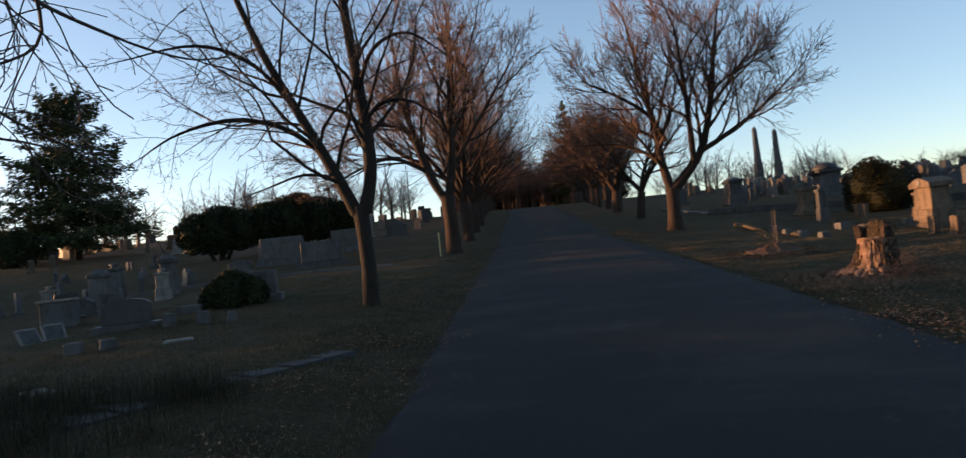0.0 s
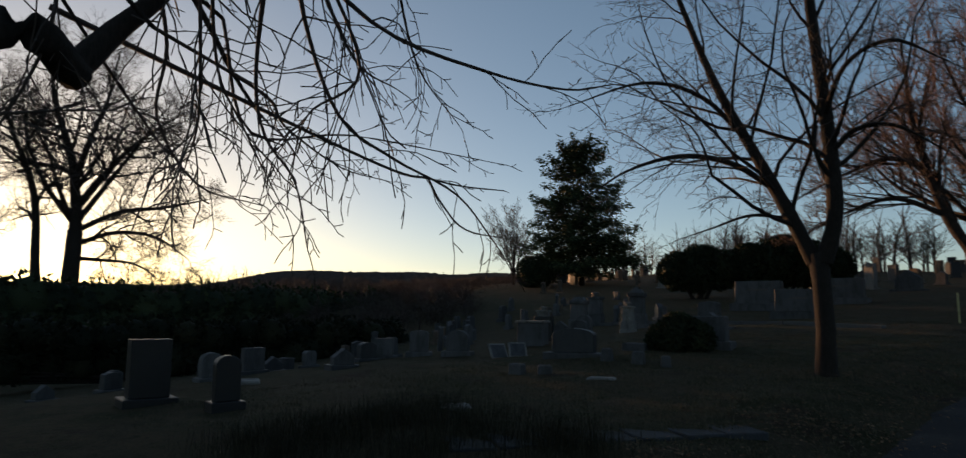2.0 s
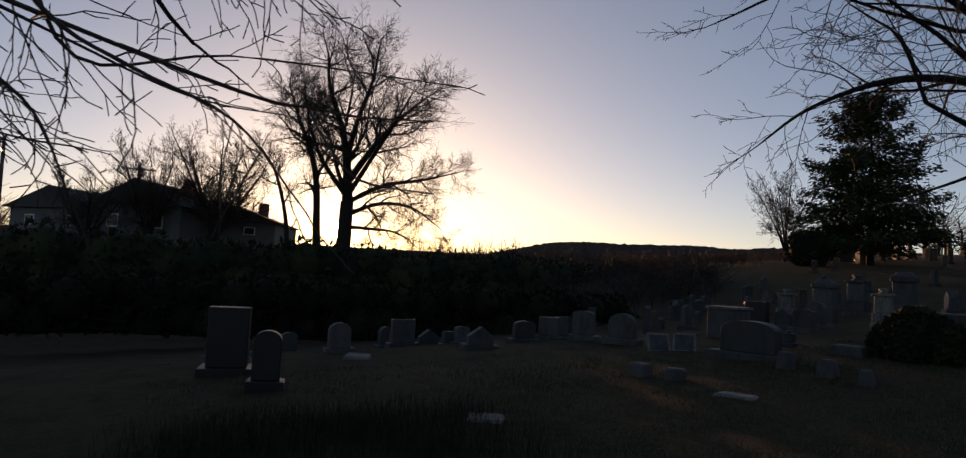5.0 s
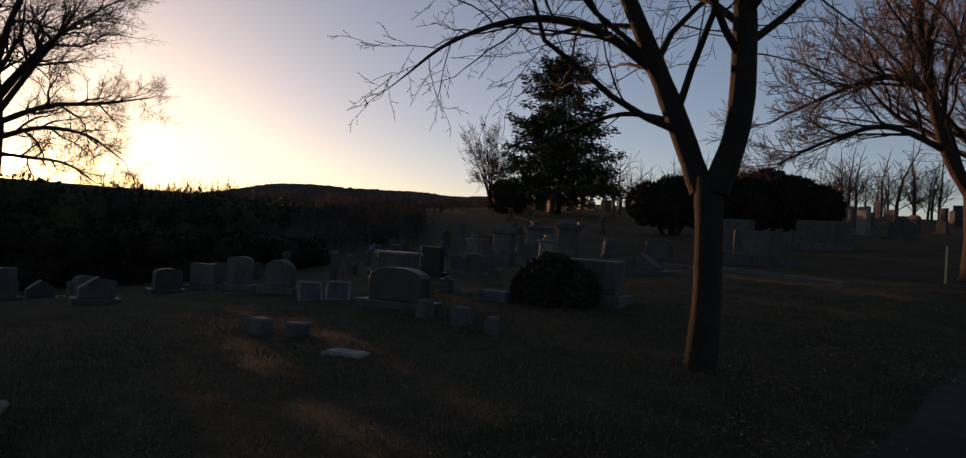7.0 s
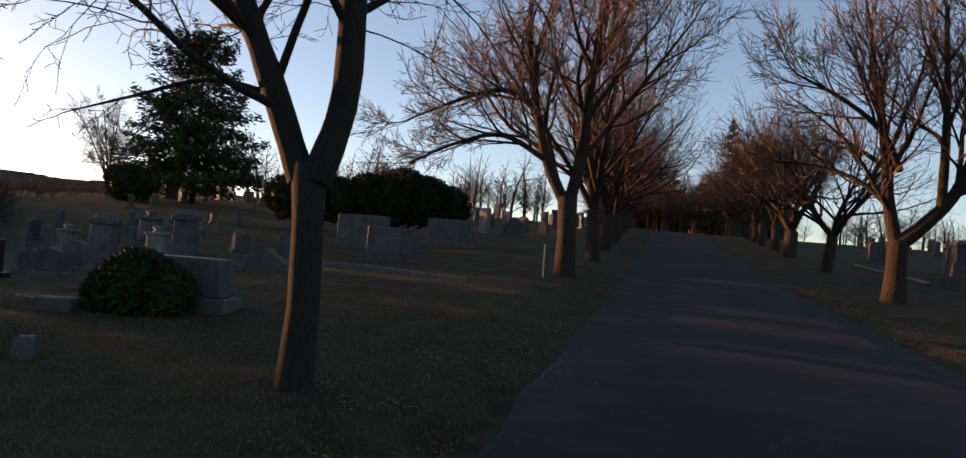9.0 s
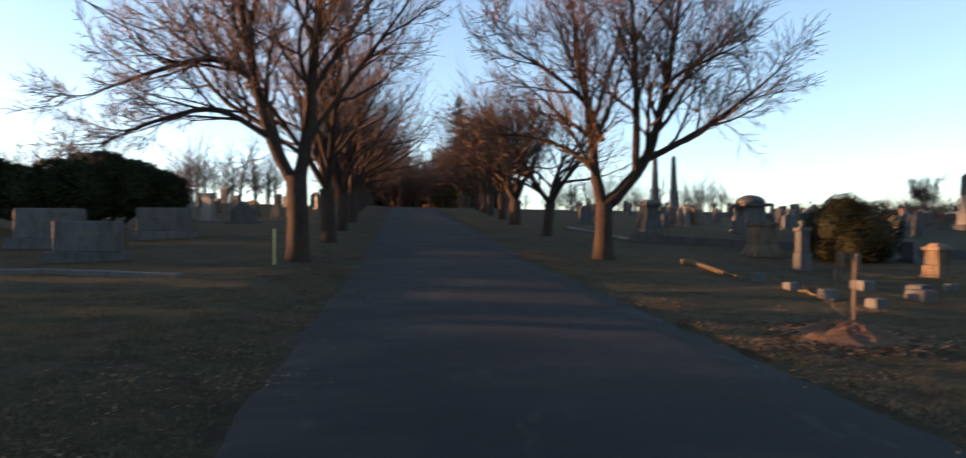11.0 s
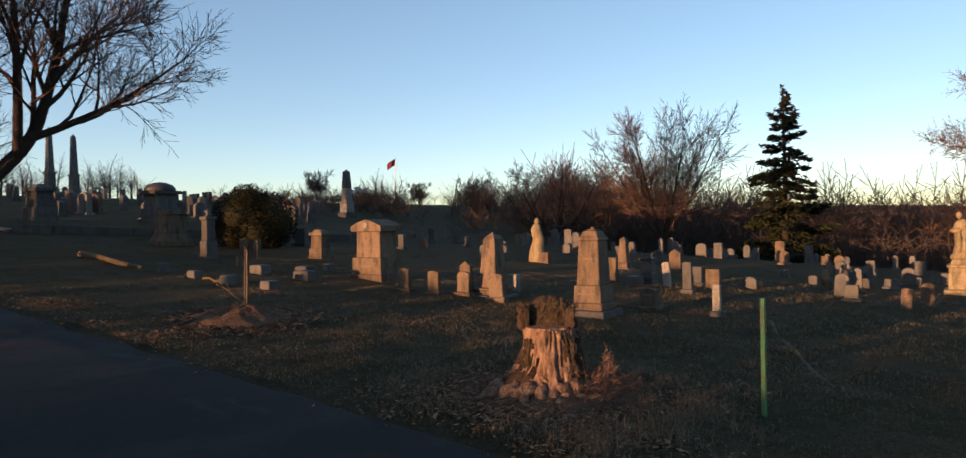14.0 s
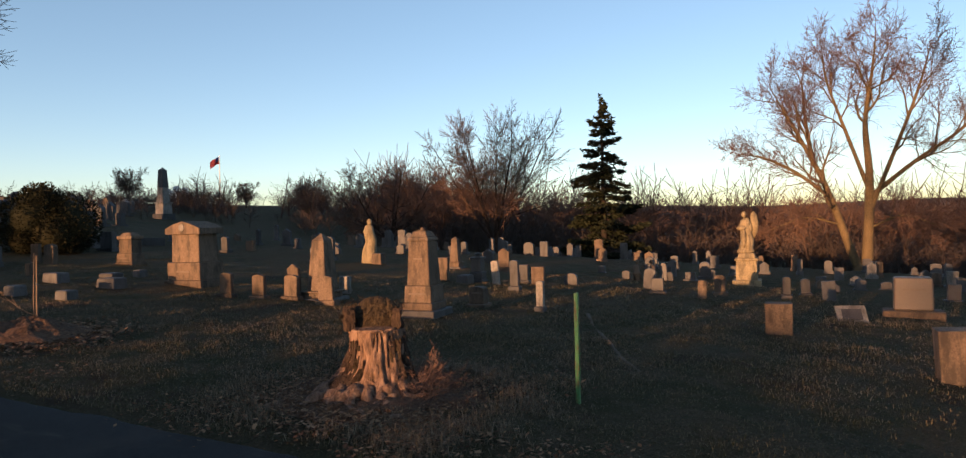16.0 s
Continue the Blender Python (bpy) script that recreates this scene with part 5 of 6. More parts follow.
for dx, turn in ((-0.19, 66), (0.19, 50)):
    ob = thing("grave_plaque", -7.3 + 0.5 * dx, 9.0 + 0.86 * dx, "open-book shaped dark plaque with a pale rim", "plaque", rz=turn, lean=-38)
    part("panel", block(0.36, 0.05, -0.05, 0.36, 1, 0.006), MARBLE, ob, "pale stone rim")
    part("inset", block(0.29, 0.012, 0.03, 0.32, 1, 0, 0, -0.026), DARKSTONE, ob, "dark polished page")
headstone(-10.3, 14.7, 0.4, 0.5, GRANITE, "gable", 0.16, rz=10)
headstone(-9.3, 14.2, 0.42, 0.5, GRANITE, "low", 0.2, rz=20)
headstone(-9.9, 15.3, 0.46, 0.62, GRANITE, "round", 0.18, rz=15)
monument(-12.4, 18.6, 0.62, 0.62, 1.25, GRANITE, "grey square pillar monument", rz=20, cap="flat", rows=0)
monument(-14.0, 22.0, 0.6, 0.6, 1.35, GRANITE, "grey square pillar monument", rz=20, cap="urn", rows=0)
monument(-10.2, 18.8, 0.56, 0.56, 1.3, GRANITE, "grey pillar monument with a square cap", rz=20, cap="flat", rows=0)
monument(-9.4, 16.9, 0.4, 0.4, 0.9, MARBLE, "pale slender pillar monument", rz=20, cap="urn", rows=0)
monument(-15.4, 20.4, 0.5, 0.5, 1.0, MARBLE, "pale slender pillar monument", rz=20, cap="urn", rows=0)
headstone(-7.1, 17.6, 0.9, 0.5, GRANITE, "gable", 0.4, rz=8)
headstone(-9.6, 22.9, 0.8, 0.7, GRANITE, "low", 0.3, rz=10)
# a wide slab with a dark low shrub grown against it
slab_stone(-4.75, 12.0, 1.1, 0.42, 0.66, GRANITE, "wide grey slab stone half hidden by a dark shrub", rz=12)
shrub(-4.85, 11.3, 85, ((0.0, 0.0, 0.3, 0.46), (0.34, 0.06, 0.24, 0.36), (-0.36, 0.0, 0.2, 0.34), (-0.05, 0.12, 0.42, 0.34)), 7000, 0.05, YEW, "low dark evergreen shrub against a grave slab", stem=0.02)
low_block(-5.6, 10.9, 0.5, 0.34, 0.16, GRANITE, "low grey stone block", 15)
low_block(-5.0, 8.95, 0.22, 0.2, 0.24, GRANITE, "low rounded grey stone block", top=0.7)
low_block(-4.4, 8.98, 0.24, 0.22, 0.22, GRANITE, "low grey stone block", 20, top=0.75)
low_block(-3.9, 9.0, 0.2, 0.2, 0.17, GRANITE, "small rounded grey stone", 30, top=0.7)
low_block(-3.8, 6.95, 0.44, 0.26, 0.07, MARBLE, "flat pale flush marker", 25)
low_block(-5.36, 6.95, 0.24, 0.2, 0.16, GRANITE, "small rounded grey stone", 10)
low_block(-4.97, 7.15, 0.24, 0.2, 0.14, GRANITE, "small rounded grey stone", 40)
low_block(-3.94, 4.24, 0.36, 0.24, 0.06, MARBLE, "flat pale flush marker", 65, 6)
low_block(-8.84, 4.28, 0.42, 0.26, 0.08, MARBLE, "flat pale flush marker", 60, 8)
headstone(-6.3, 2.65, 0.3, 0.66, BLACKSTONE, "round", 0.16, rz=80)
headstone(-7.9, 2.35, 0.5, 0.88, BLACKSTONE, "flat", 0.3, rz=80)
headstone(-10.1, 9.1, 0.42, 0.6, GRANITE, "low", 0.18, rz=40)
headstone(-9.0, 9.25, 0.5, 0.56, GRANITE, "round", 0.18, rz=30)
headstone(-11.1, 8.9, 0.44, 0.5, GRANITE, "flat", 0.18, rz=40)
slab_stone(-9.8, 28.2, 1.9, 0.6, 1.25, GRANITE, "wide grey granite family stone", rz=8)
slab_stone(-6.5, 23.2, 1.5, 0.55, 1.0, GRANITE, "wide grey granite family stone", rz=8)
slab_stone(-7.6, 32.0, 1.8, 0.9, 1.15, GRANITE, "broad grey granite family stone", rz=6)
headstone(-7.1, 42.6, 1.3, 1.2, GRANITE, "gable", 0.4, rz=-10)
for k in range(64):
    x, y = r5.uniform(-24.0, -8.0), r5.uniform(14.0, 34.0)
    if x > -11.5 and y > 19 or (x > -11 and y < 19) or (abs(x + 13) < 5 and y > 32):
        continue
    material = r5.choice((GRANITE, GRANITE, DARKSTONE, DARKSTONE, SANDSTONE))
    headstone(x, y, r5.uniform(0.3, 0.6), r5.uniform(0.35, 0.85), material, r5.choice(KINDS), 0.16, r5.uniform(-95, -40), r5.uniform(-3, 3), r5.uniform(-3, 3), r5.random() < 0.7, "left graveyard")
field = []
for k in range(80):
    x, y = r5.uniform(-40.0, -6.0), r5.uniform(43.0, 84.0)
    material = r5.choice((MARBLE, GRANITE, GRANITE, SANDSTONE, DARKSTONE))
    field.append((x, y, r5.uniform(0.5, 1.0), r5.uniform(0.7, 1.7), 0.3, r5.uniform(-60, 10), r5.choice(KINDS), material))
stone_field(field, "headstones on the far rise")
for k in range(14):
    headstone(r5.uniform(-16.0, -9.0), r5.uniform(2.0, 9.5), r5.uniform(0.3, 0.5), r5.uniform(0.3, 0.6), r5.choice((GRANITE, DARKSTONE)), r5.choice(KINDS), 0.14, r5.uniform(-95, -60), r5.uniform(-4, 4), r5.uniform(-3, 3), True, "left graveyard")

# ---- distance ----
def sun_disc():
    v, f = lathe([(0.01, -1)] + [(math.cos(a), math.sin(a)) for a in [radians(-75 + 15 * k) for k in range(11)]] + [(0.01, 1)], 24)
    rad = 30.0
    az, elev = radians(78.2), radians(3.3)
    c = Vector((-math.sin(az), math.cos(az), math.tan(elev))) * 2600
    ob = put("sun", [Vector(p) * rad + c for p in v], f, SUNMAT, None, "rising sun, low and glowing yellow", True)
    tagged(ob, category="sun", kind="structure")


sun_disc()


def far_woods(name, seed, count, where, tall, label, bark, slim=1.0, base=None, wide=1.0, levels=3):
    """Many thin bare trees, far off, as one mass; with base set, tall is the height of the tops above level, in degrees."""
    r = random.Random(seed)
    shapes = []
    for s in range(5):
        w = Wood(seed * 10 + s)
        S = dict(levels=2, tip=1, segments=2, wander=0.15, rise=(0.05, 0.08, 0.08, 0.05), count=(9, 8) if levels == 3 else (6, 4), bare=(0.3, 0.15), angle=(28, 60), ratio=(0.6, 0.66), slim=0.42, thin=0.0019 if levels == 3 else 0.004, limb_from=9)
        w.grow(Vector((0, 0, -0.1)), Vector((0, 0, 1)), 0.55, 0.02 * slim, 0, S)
        shapes.append((np.array([tuple(v) for v in w.twigs[0]]), np.array([g for g in w.twigs[1] if len(g) == 4])))
    verts, faces, n = [], [], 0
    for k in range(count):
        x, y = where(r)
        v, f = shapes[r.randrange(5)]
        h = r.uniform(*tall)
        if base is not None:
            h = 1.7 + math.tan(radians(h)) * math.hypot(x - 1.2, y - 4.5) - ground(x, y)
            h = max(h, 1.2)
        a = r.uniform(0, 6.28)
        c, s = math.cos(a), math.sin(a)
        q = np.stack([(v[:, 0] * c - v[:, 1] * s) * h * wide, (v[:, 0] * s + v[:, 1] * c) * h * wide, v[:, 2] * h], 1) + (x, y, ground(x, y))
        verts.append(q)
        faces.append(f + n)
        n += len(q)
    faces = np.concatenate(faces)
    me = bpy.data.meshes.new(name)
    me.vertices.add(n)
    me.vertices.foreach_set("co", np.concatenate(verts).astype(np.float32).ravel())
    me.loops.add(faces.size)
    me.loops.foreach_set("vertex_index", faces.astype(np.int32).ravel())
    me.polygons.add(len(faces))
    me.polygons.foreach_set("loop_start", np.arange(0, faces.size, 4, dtype=np.int32))
    me.update(calc_edges=True)
    me.materials.append(bark)
    tagged(new(name, me), label, kind="stuff")


def polar(a0, a1, d0, d1):
    def where(r):
        a, d = radians(r.uniform(a0, a1)), r.uniform(d0, d1)
        return 1.2 - math.sin(a) * d, 4.5 + math.cos(a) * d
    return where


# rear trees coloured as sunlit, front brush coloured dark as in shade
far_woods("woods", 91, 620, polar(-58, -125, 56, 100), (6.4, 10.2), "dense bare brown woodland below the graveyard", TWIG_WARM, 0.45, wide=1.4)
far_woods("undergrowth", 97, 420, polar(-56, -125, 44, 58), (2.0, 4.2), "dark bare brush at the wood's edge", TWIG, 0.5, wide=1.5, levels=2)
far_woods("woods", 92, 330, polar(38, 63, 90, 150), (2.4, 3.7), "dark bare woodland across the valley", TWIG, base=1.0, wide=1.4)
far_woods("woods", 89, 420, polar(44, 72, 50, 88), (1.2, 3.0), "dark bare brush covering the slope beyond the graves", TWIG, 0.8, base=1.0, wide=2.2, levels=2)
far_woods("undergrowth", 90, 420, polar(50, 74, 31, 52), (0.8, 1.9), "dark bare brush at the foot of the slope", TWIG, 0.8, wide=2.4, levels=2)
far_woods("woods", 93, 70, polar(74, 112, 75, 140), (6.0, 9.0), "scattered bare trees beyond the houses", TWIG, wide=1.4)
far_woods("woods", 95, 70, polar(10, 40, 75, 130), (6.0, 10.0), "bare trees on the skyline beyond the graves", TWIG, wide=1.4)
far_woods("woods", 101, 46, polar(-27, -8, 100, 150), (4.0, 8.0), "thin bare trees beyond the upper graves", TWIG, wide=1.4)
far_woods("woods", 96, 240, polar(-9, 6, 96, 140), (8.0, 13.0), "dense bare trees closing the end of the lane", TWIG_WARM)


def bunches(seed, count, a0, a1, d0, d1, spread):
    """Uneven bunches over an arc of the horizon."""
    r0 = random.Random(seed)
    cs = [(r0.uniform(a0, a1), r0.uniform(d0, d1), r0.uniform(0.4, 1.6)) for _ in range(count)]

    def where(r):
        a, d, k = r.choice(cs)
        a, d = radians(a + r.gauss(0, spread * k)), d + r.gauss(0, 4)
        return 1.2 - math.sin(a) * d, 4.5 + math.cos(a) * d
    return where


far_woods("woods", 94, 90, bunches(194, 12, -36, -63, 75, 120, 1.2), (2.5, 6.0), "low bare trees on the skyline", TWIG, wide=1.7)
far_woods("undergrowth", 98, 520, bunches(198, 30, -33, -64, 60, 120, 1.4), (1.0, 3.0), "dark brush and low growth along the skyline", TWIG, 0.5, wide=1.8, levels=2)


def brow(r):
    a, d = radians(r.choice((62, 64, 66, 67, 68, 70, 73, 84, 87, 90, 93, 97)) + r.gauss(0, 1.3)), r.uniform(105, 135)
    return 1.2 - math.sin(a) * d, 4.5 + math.cos(a) * d


far_woods("woods", 99, 150, brow, (2.0, 4.0), "bare trees on the low horizon under the sunrise", TWIG, 0.8, 1.0, wide=1.5)


for x, y, seed, tall in ((68.4, 86.3, 201, 5.0), (80.9, 66.3, 202, 4.6), (76.6, 73.2, 203, 3.6)):
    open_tree(x, y, seed, 0.12, tall, 6, tall * 0.42, "round-headed bare tree on the skyline", BARK, TWIG, dict(OPEN, count=(4, 5, 4, 3), thin=0.012, ratio=(1.0, 0.68, 0.62, 0.6)))


def far_ridge(name, a0, a1, dist, base, elev, seed, label, rough=1.0, drop=1.8, over=5):
    """A wooded ridge with an uneven skyline."""
    verts, faces = [], []
    n = 220
    for k in range(n):
        a = radians(a0 + (a1 - a0) * k / (n - 1))
        d = dist * (1 + 0.06 * noise.noise((k * 0.05, seed, 0)))
        x, y = -math.sin(a), math.cos(a)
        fall = drop * (1 - smooth(0, over, math.degrees(a) - a0)) + drop * (1 - smooth(0, over, a1 - math.degrees(a)))
        top = 1.6 + math.tan(radians(elev - fall + 0.22 * rough * noise.noise((k * 0.06, seed, 3)) + 0.12 * rough * noise.noise((k * 0.9, seed, 5)))) * d
        verts += [(x * (d - 60), y * (d - 60), base), (x * (d - 10), y * (d - 10), base + (top - base) * 0.7), (x * d, y * d, top), (x * (d + 80), y * (d + 80), base)]
    for k in range(n - 1):
        for j in range(3):
            a = k * 4 + j
            faces.append((a, a + 1, a + 5, a + 4))
    put(name, verts, faces, RIDGE, None, label, True, "structure")


RUT = surface("bare_track_soil", (0.05, 0.038, 0.025), (0.13, 0.10, 0.07), 50, 3.0, 0.95, 0.6, 0.01)
RIDGE = surface("far_bare_woods", (0.035, 0.024, 0.02), (0.10, 0.07, 0.055), 0.6, 0.05, 1.0, 0.5, 0.5)
far_ridge("backdrop_ridge_1", 20, 72, 330, -12, 3.35, 1, "dark wooded ridge on the horizon", 1.0, 2.6, 14)
far_ridge("backdrop_ridge_2", 52, 135, 420, -18, 1.95, 2, "low wooded horizon under the sunrise", 0.4)
far_ridge("backdrop_ridge_3", -150, -28, 420, -12, 0.7, 3, "brown wooded ridge on the horizon")
far_ridge("backdrop_ridge_4", 135, 210, 420, -14, 0.5, 4, "wooded horizon behind the lane")


def house(x, y, w, d, h, roof, rz, label):
    ob = thing("house", x, y, label, "house", rz=rz)
    wall = part("wall", block(w, d, -1.0, h, 1, 0), SIDING, ob)
    bm = slab([(-w * 0.56, h), (w * 0.56, h), (0, h + roof)], d * 1.1, 0)
    part("roof", bm, ROOFING, ob)
    part("chimney", block(0.7, 0.7, h, h + roof * 1.25, 1, 0, w * 0.25, 0), BRICKRED, ob)
    for k in (-1, 1):
        for side in (-1, 1):
            win = part("window", block(0.9, 0.05, h * 0.45, h * 0.78, 1, 0, k * w * 0.25, side * (d / 2 + 0.03)), WHITEPAINT, ob)
            part("pane", block(0.74, 0.05, h * 0.48, h * 0.75, 1, 0, k * w * 0.25, side * (d / 2 + 0.04)), GLASS, win)


house(-58.0, 0.4, 7, 8, 3.0, 2.0, 60, "two-storey pale house with a dark gable roof")
house(-60.0, 6.0, 8, 8, 1.9, 1.5, 70, "low pale house with a dark gable roof and chimney")
house(-62.0, -5.0, 8, 8, 2.4, 1.7, 50, "pale house among bare trees")


def pole(x, y, h, arm=False):
    ob = thing("utility_pole", x, y, "dark wooden utility pole" + (" with a street lamp arm" if arm else " with a cross arm"), "utility pole", "poles")
    v, f = lathe([(0.16, -0.5), (0.14, h * 0.5), (0.1, h)], 8)
    put("post", v, f, WOODPOLE, ob, smoothed=True)
    if arm:
        part("arm", block(2.2, 0.08, h * 0.86, h * 0.88, 1, 0, 1.1, 0), STEEL, ob)
        part("lamp_head", block(0.6, 0.3, h * 0.84, h * 0.87, 1, 0.03, 2.3, 0), STEEL, ob)
    else:
        part("cross_arm", block(0.12, 2.2, h * 0.93, h * 0.95, 1, 0), WOODPOLE, ob)


pole(-55.0, -1.6, 6.6)
pole(-52.0, -9.5, 8.0, True)


def flagpole(x, y):
    ob = thing("flagpole", x, y, "white flagpole with a small red and blue flag", "flagpole")
    v, f = lathe([(0.09, -0.3), (0.07, 4), (0.04, 7.1), (0.08, 7.15), (0.01, 7.3)], 8)
    put("pole", v, f, WHITEPAINT, ob, smoothed=True)
    n, m = 10, 5
    for name, material, c0, c1, r0, r1 in (("flag_field", FLAGRED, 0, n, 0, m), ("flag_canton", FLAGBLUE, 0, 5, 2, m)):
        vs, fs = [], []
        for i in range(c0, c1 + 1):
            for j in range(r0, r1 + 1):
                u = i / n
                lift = 0.012 if name == "flag_canton" else 0.0
                vs.append((-1.3 * u * 0.8, 1.3 * u * 0.5 + 0.1 * math.sin(u * 7 + j * 0.3) - lift, 6.1 + j * 0.2 - 0.55 * u * u - 0.25 * u))
        w = r1 - r0 + 1
        for i in range(c1 - c0):
            for j in range(w - 1):
                a = i * w + j
                fs.append((a, a + w, a + w + 1, a + 1))
        put(name, vs, fs, material, ob, "wind-blown cloth")


flagpole(76.7, 78.0)


def silo(x, y, h, rad):
    ob = thing("silo", x, y, "far pale cylindrical silo catching the sun", "silo", "far silos")
    v, f = lathe([(rad, -1), (rad, h), (rad * 0.7, h + rad * 0.4), (0.05, h + rad * 0.6)], 14)
    put("body", v, f, WHITEPAINT, ob, smoothed=True)


for x, y, h in ((75.2, 86.3, 2.0), (76.0, 85.7, 2.5), (76.9, 85.0, 2.3)):
    silo(x, y, h, 0.5)

# ---- the stump and things beside the lane ----
def stump(x, y):
    """A stump cut to the shape of a chair: a seat, two arms and a rotten arched back."""
    ob = thing("tree_stump", x, y, "weathered tree stump carved as a chair, rotten back and spreading roots", "stump", rz=-57)
    ob.scale = (1.14, 1.14, 1.05)
    r = random.Random(3)

    # local -y looks at the lane
    def surf(a, z):
        """Radius of the wood at an angle and height."""
        u = max(0.0, min(1.0, (z + 0.08) / 0.63))
        low = (1 - u) ** 2.8
        left = max(0, math.cos(a - math.pi * 1.14)) ** 4 * 0.52
        front = max(0, math.cos(a + math.pi * 0.5)) ** 8 * 0.20
        right = max(0, math.cos(a + 0.4)) ** 3 * 0.10
        c, s = math.cos(a), math.sin(a)
        rib = abs(noise.noise((c * 2.6, s * 2.6, 0.5))) * 0.22
        q = 0.175 + 0.10 * max(0, math.cos(a - 0.1)) ** 2 * (1 - 0.4 * u) + low * (0.05 + left + front + right + rib)
        q *= 1 + 0.10 * noise.noise((c * 3, s * 3, u * 2.5)) + 0.05 * noise.noise((c * 10, s * 10, u * 3))
        lump = noise.noise((c * q * 13, s * q * 13, z * 13))
        crack = abs(noise.noise((c * 9, s * 9, z * 2.2)))
        return q + low * 0.13 * lump + 0.018 * noise.noise((c * 24, s * 24, z * 9)) - 0.03 * max(0.0, 0.16 - crack) / 0.16

    sides, rings = 110, 34
    vs, fs = [], []
    for j in range(rings + 1):
        z = -0.08 + 0.63 * j / rings
        for k in range(sides):
            a = 2 * math.pi * k / sides
            q = surf(a, z)
            vs.append((q * math.cos(a), q * math.sin(a), z))
    for j in range(rings):
        for k in range(sides):
            p0, p1 = j * sides + k, j * sides + (k + 1) % sides
            fs.append((p0, p1, p1 + sides, p0 + sides))
    fs.append(tuple(rings * sides + k for k in range(sides)))
    put("trunk", vs, fs, STUMPWOOD, ob, "bare pale wood with bulging roots", True)
    seat = lathe([(0.165, 0.54), (0.182, 0.552), (0.178, 0.566), (0.01, 0.572)], 26, 0.09, 4)
    put("seat", *seat, STUMPWOOD, ob, "flat cracked wooden seat")
    # arms and back follow the rim
    for name, a0, a1, low, high, material, words in (("arm", 168, 200, 0.55, 0.73, ROT, "dark crumbling wood with holes"), ("arm", -24, 10, 0.55, 0.70, ROT, "dark crumbling wood"), ("rim", 20, 160, 0.55, 0.66, ROT, "dark crumbling wood")):
        vs, fs = [], []
        m, h = 22, 7
        for k in range(m + 1):
            f = k / m
            a = radians(a0 + (a1 - a0) * f)
            arch = math.sin(math.pi * f) if name == "back" else 0.75 + 0.25 * math.sin(math.pi * f)
            top = low + (high - low) * (0.62 + 0.38 * arch) + r.uniform(-0.018, 0.018)
            for rad in (0.215, 0.155):
                for i in range(h):
                    z = low + (top - low) * i / (h - 1)
                    q = rad + 0.035 * noise.noise((a * 5, z * 16, rad * 9))
                    vs.append((q * math.cos(a), q * math.sin(a), z))
        n = 2 * h
        ring = list(range(h)) + list(range(n - 1, h - 1, -1))
        for k in range(m):
            c, d = k * n, (k + 1) * n
            for i in range(n):
                p0, p1 = ring[i], ring[(i + 1) % n]
                fs.append((c + p0, d + p0, d + p1, c + p1))
        fs += [tuple(ring), tuple(m * n + i for i in reversed(ring))]
        put(name, vs, fs, material, ob, words)
    # the back: one thick arched lump of mossy wood
    vs, fs = [], []
    m, h = 26, 14
    for side in (-1, 1):
        for k in range(m + 1):
            u = -1 + 2 * k / m
            top = 0.27 * (1 - abs(u) ** 2.6) ** 0.5 + 0.015 * noise.noise((u * 6, 1, side))
            for i in range(h + 1):
                f = i / h
                z = 0.54 + max(0.02, top) * f
                deep = 0.085 * math.sqrt(max(0.02, 1 - u * u)) * math.sqrt(max(0.03, 1 - f ** 3))
                vs.append((0.03 + 0.20 * u, 0.075 + side * deep + 0.014 * noise.noise((u * 7, z * 22, side)) + 0.010 * noise.noise((u * 24, z * 90, side)), z))
    n = h + 1
    for side in (0, 1):
        o = side * (m + 1) * n
        for k in range(m):
            for i in range(h):
                c = o + k * n + i
                q = (c, c + n, c + n + 1, c + 1)
                fs.append(q if side == 0 else q[::-1])
    o = (m + 1) * n
    for k in range(m):
        c = k * n + h
        fs.append((c, c + n, o + c + n, o + c))
    for i in range(h):
        fs.append((i, i + 1, o + i + 1, o + i))
        c = m * n + i
        fs.append((c + 1, c, o + c, o + c + 1))
    put("back", vs, fs, MOSSBACK, ob, "arched rotten back, mossy brown")
    # bark left in ragged upright bands beside the bare front
    for k in range(120):
        left = k % 5 < 2
        a = r.gauss(3.85, 0.16) if left else r.uniform(-0.95, 0.45)
        z = r.uniform(0.14, 0.50)
        tall = r.uniform(0.04, 0.11)
        wide = r.uniform(0.012, 0.034)
        vs = []
        for dz in (-0.5, 0.0, 0.5):
            for da in (-0.5, 0.5):
                aa = a + da * wide / 0.22 * (1.0 if dz == 0 else 0.6)
                zz = z + dz * tall
                for out in (-0.012, 0.007 + 0.004 * (k % 3)):
                    q = surf(aa, zz) + out
                    vs.append((q * math.cos(aa), q * math.sin(aa), zz))
        fs = [(1, 3, 7, 5), (5, 7, 11, 9), (0, 1, 5, 4), (4, 5, 9, 8), (3, 2, 6, 7), (7, 6, 10, 11), (8, 9, 11, 10), (2, 3, 1, 0)]
        put("bark_flake", vs, fs, ROT if k % 3 else MOSSBACK, ob)
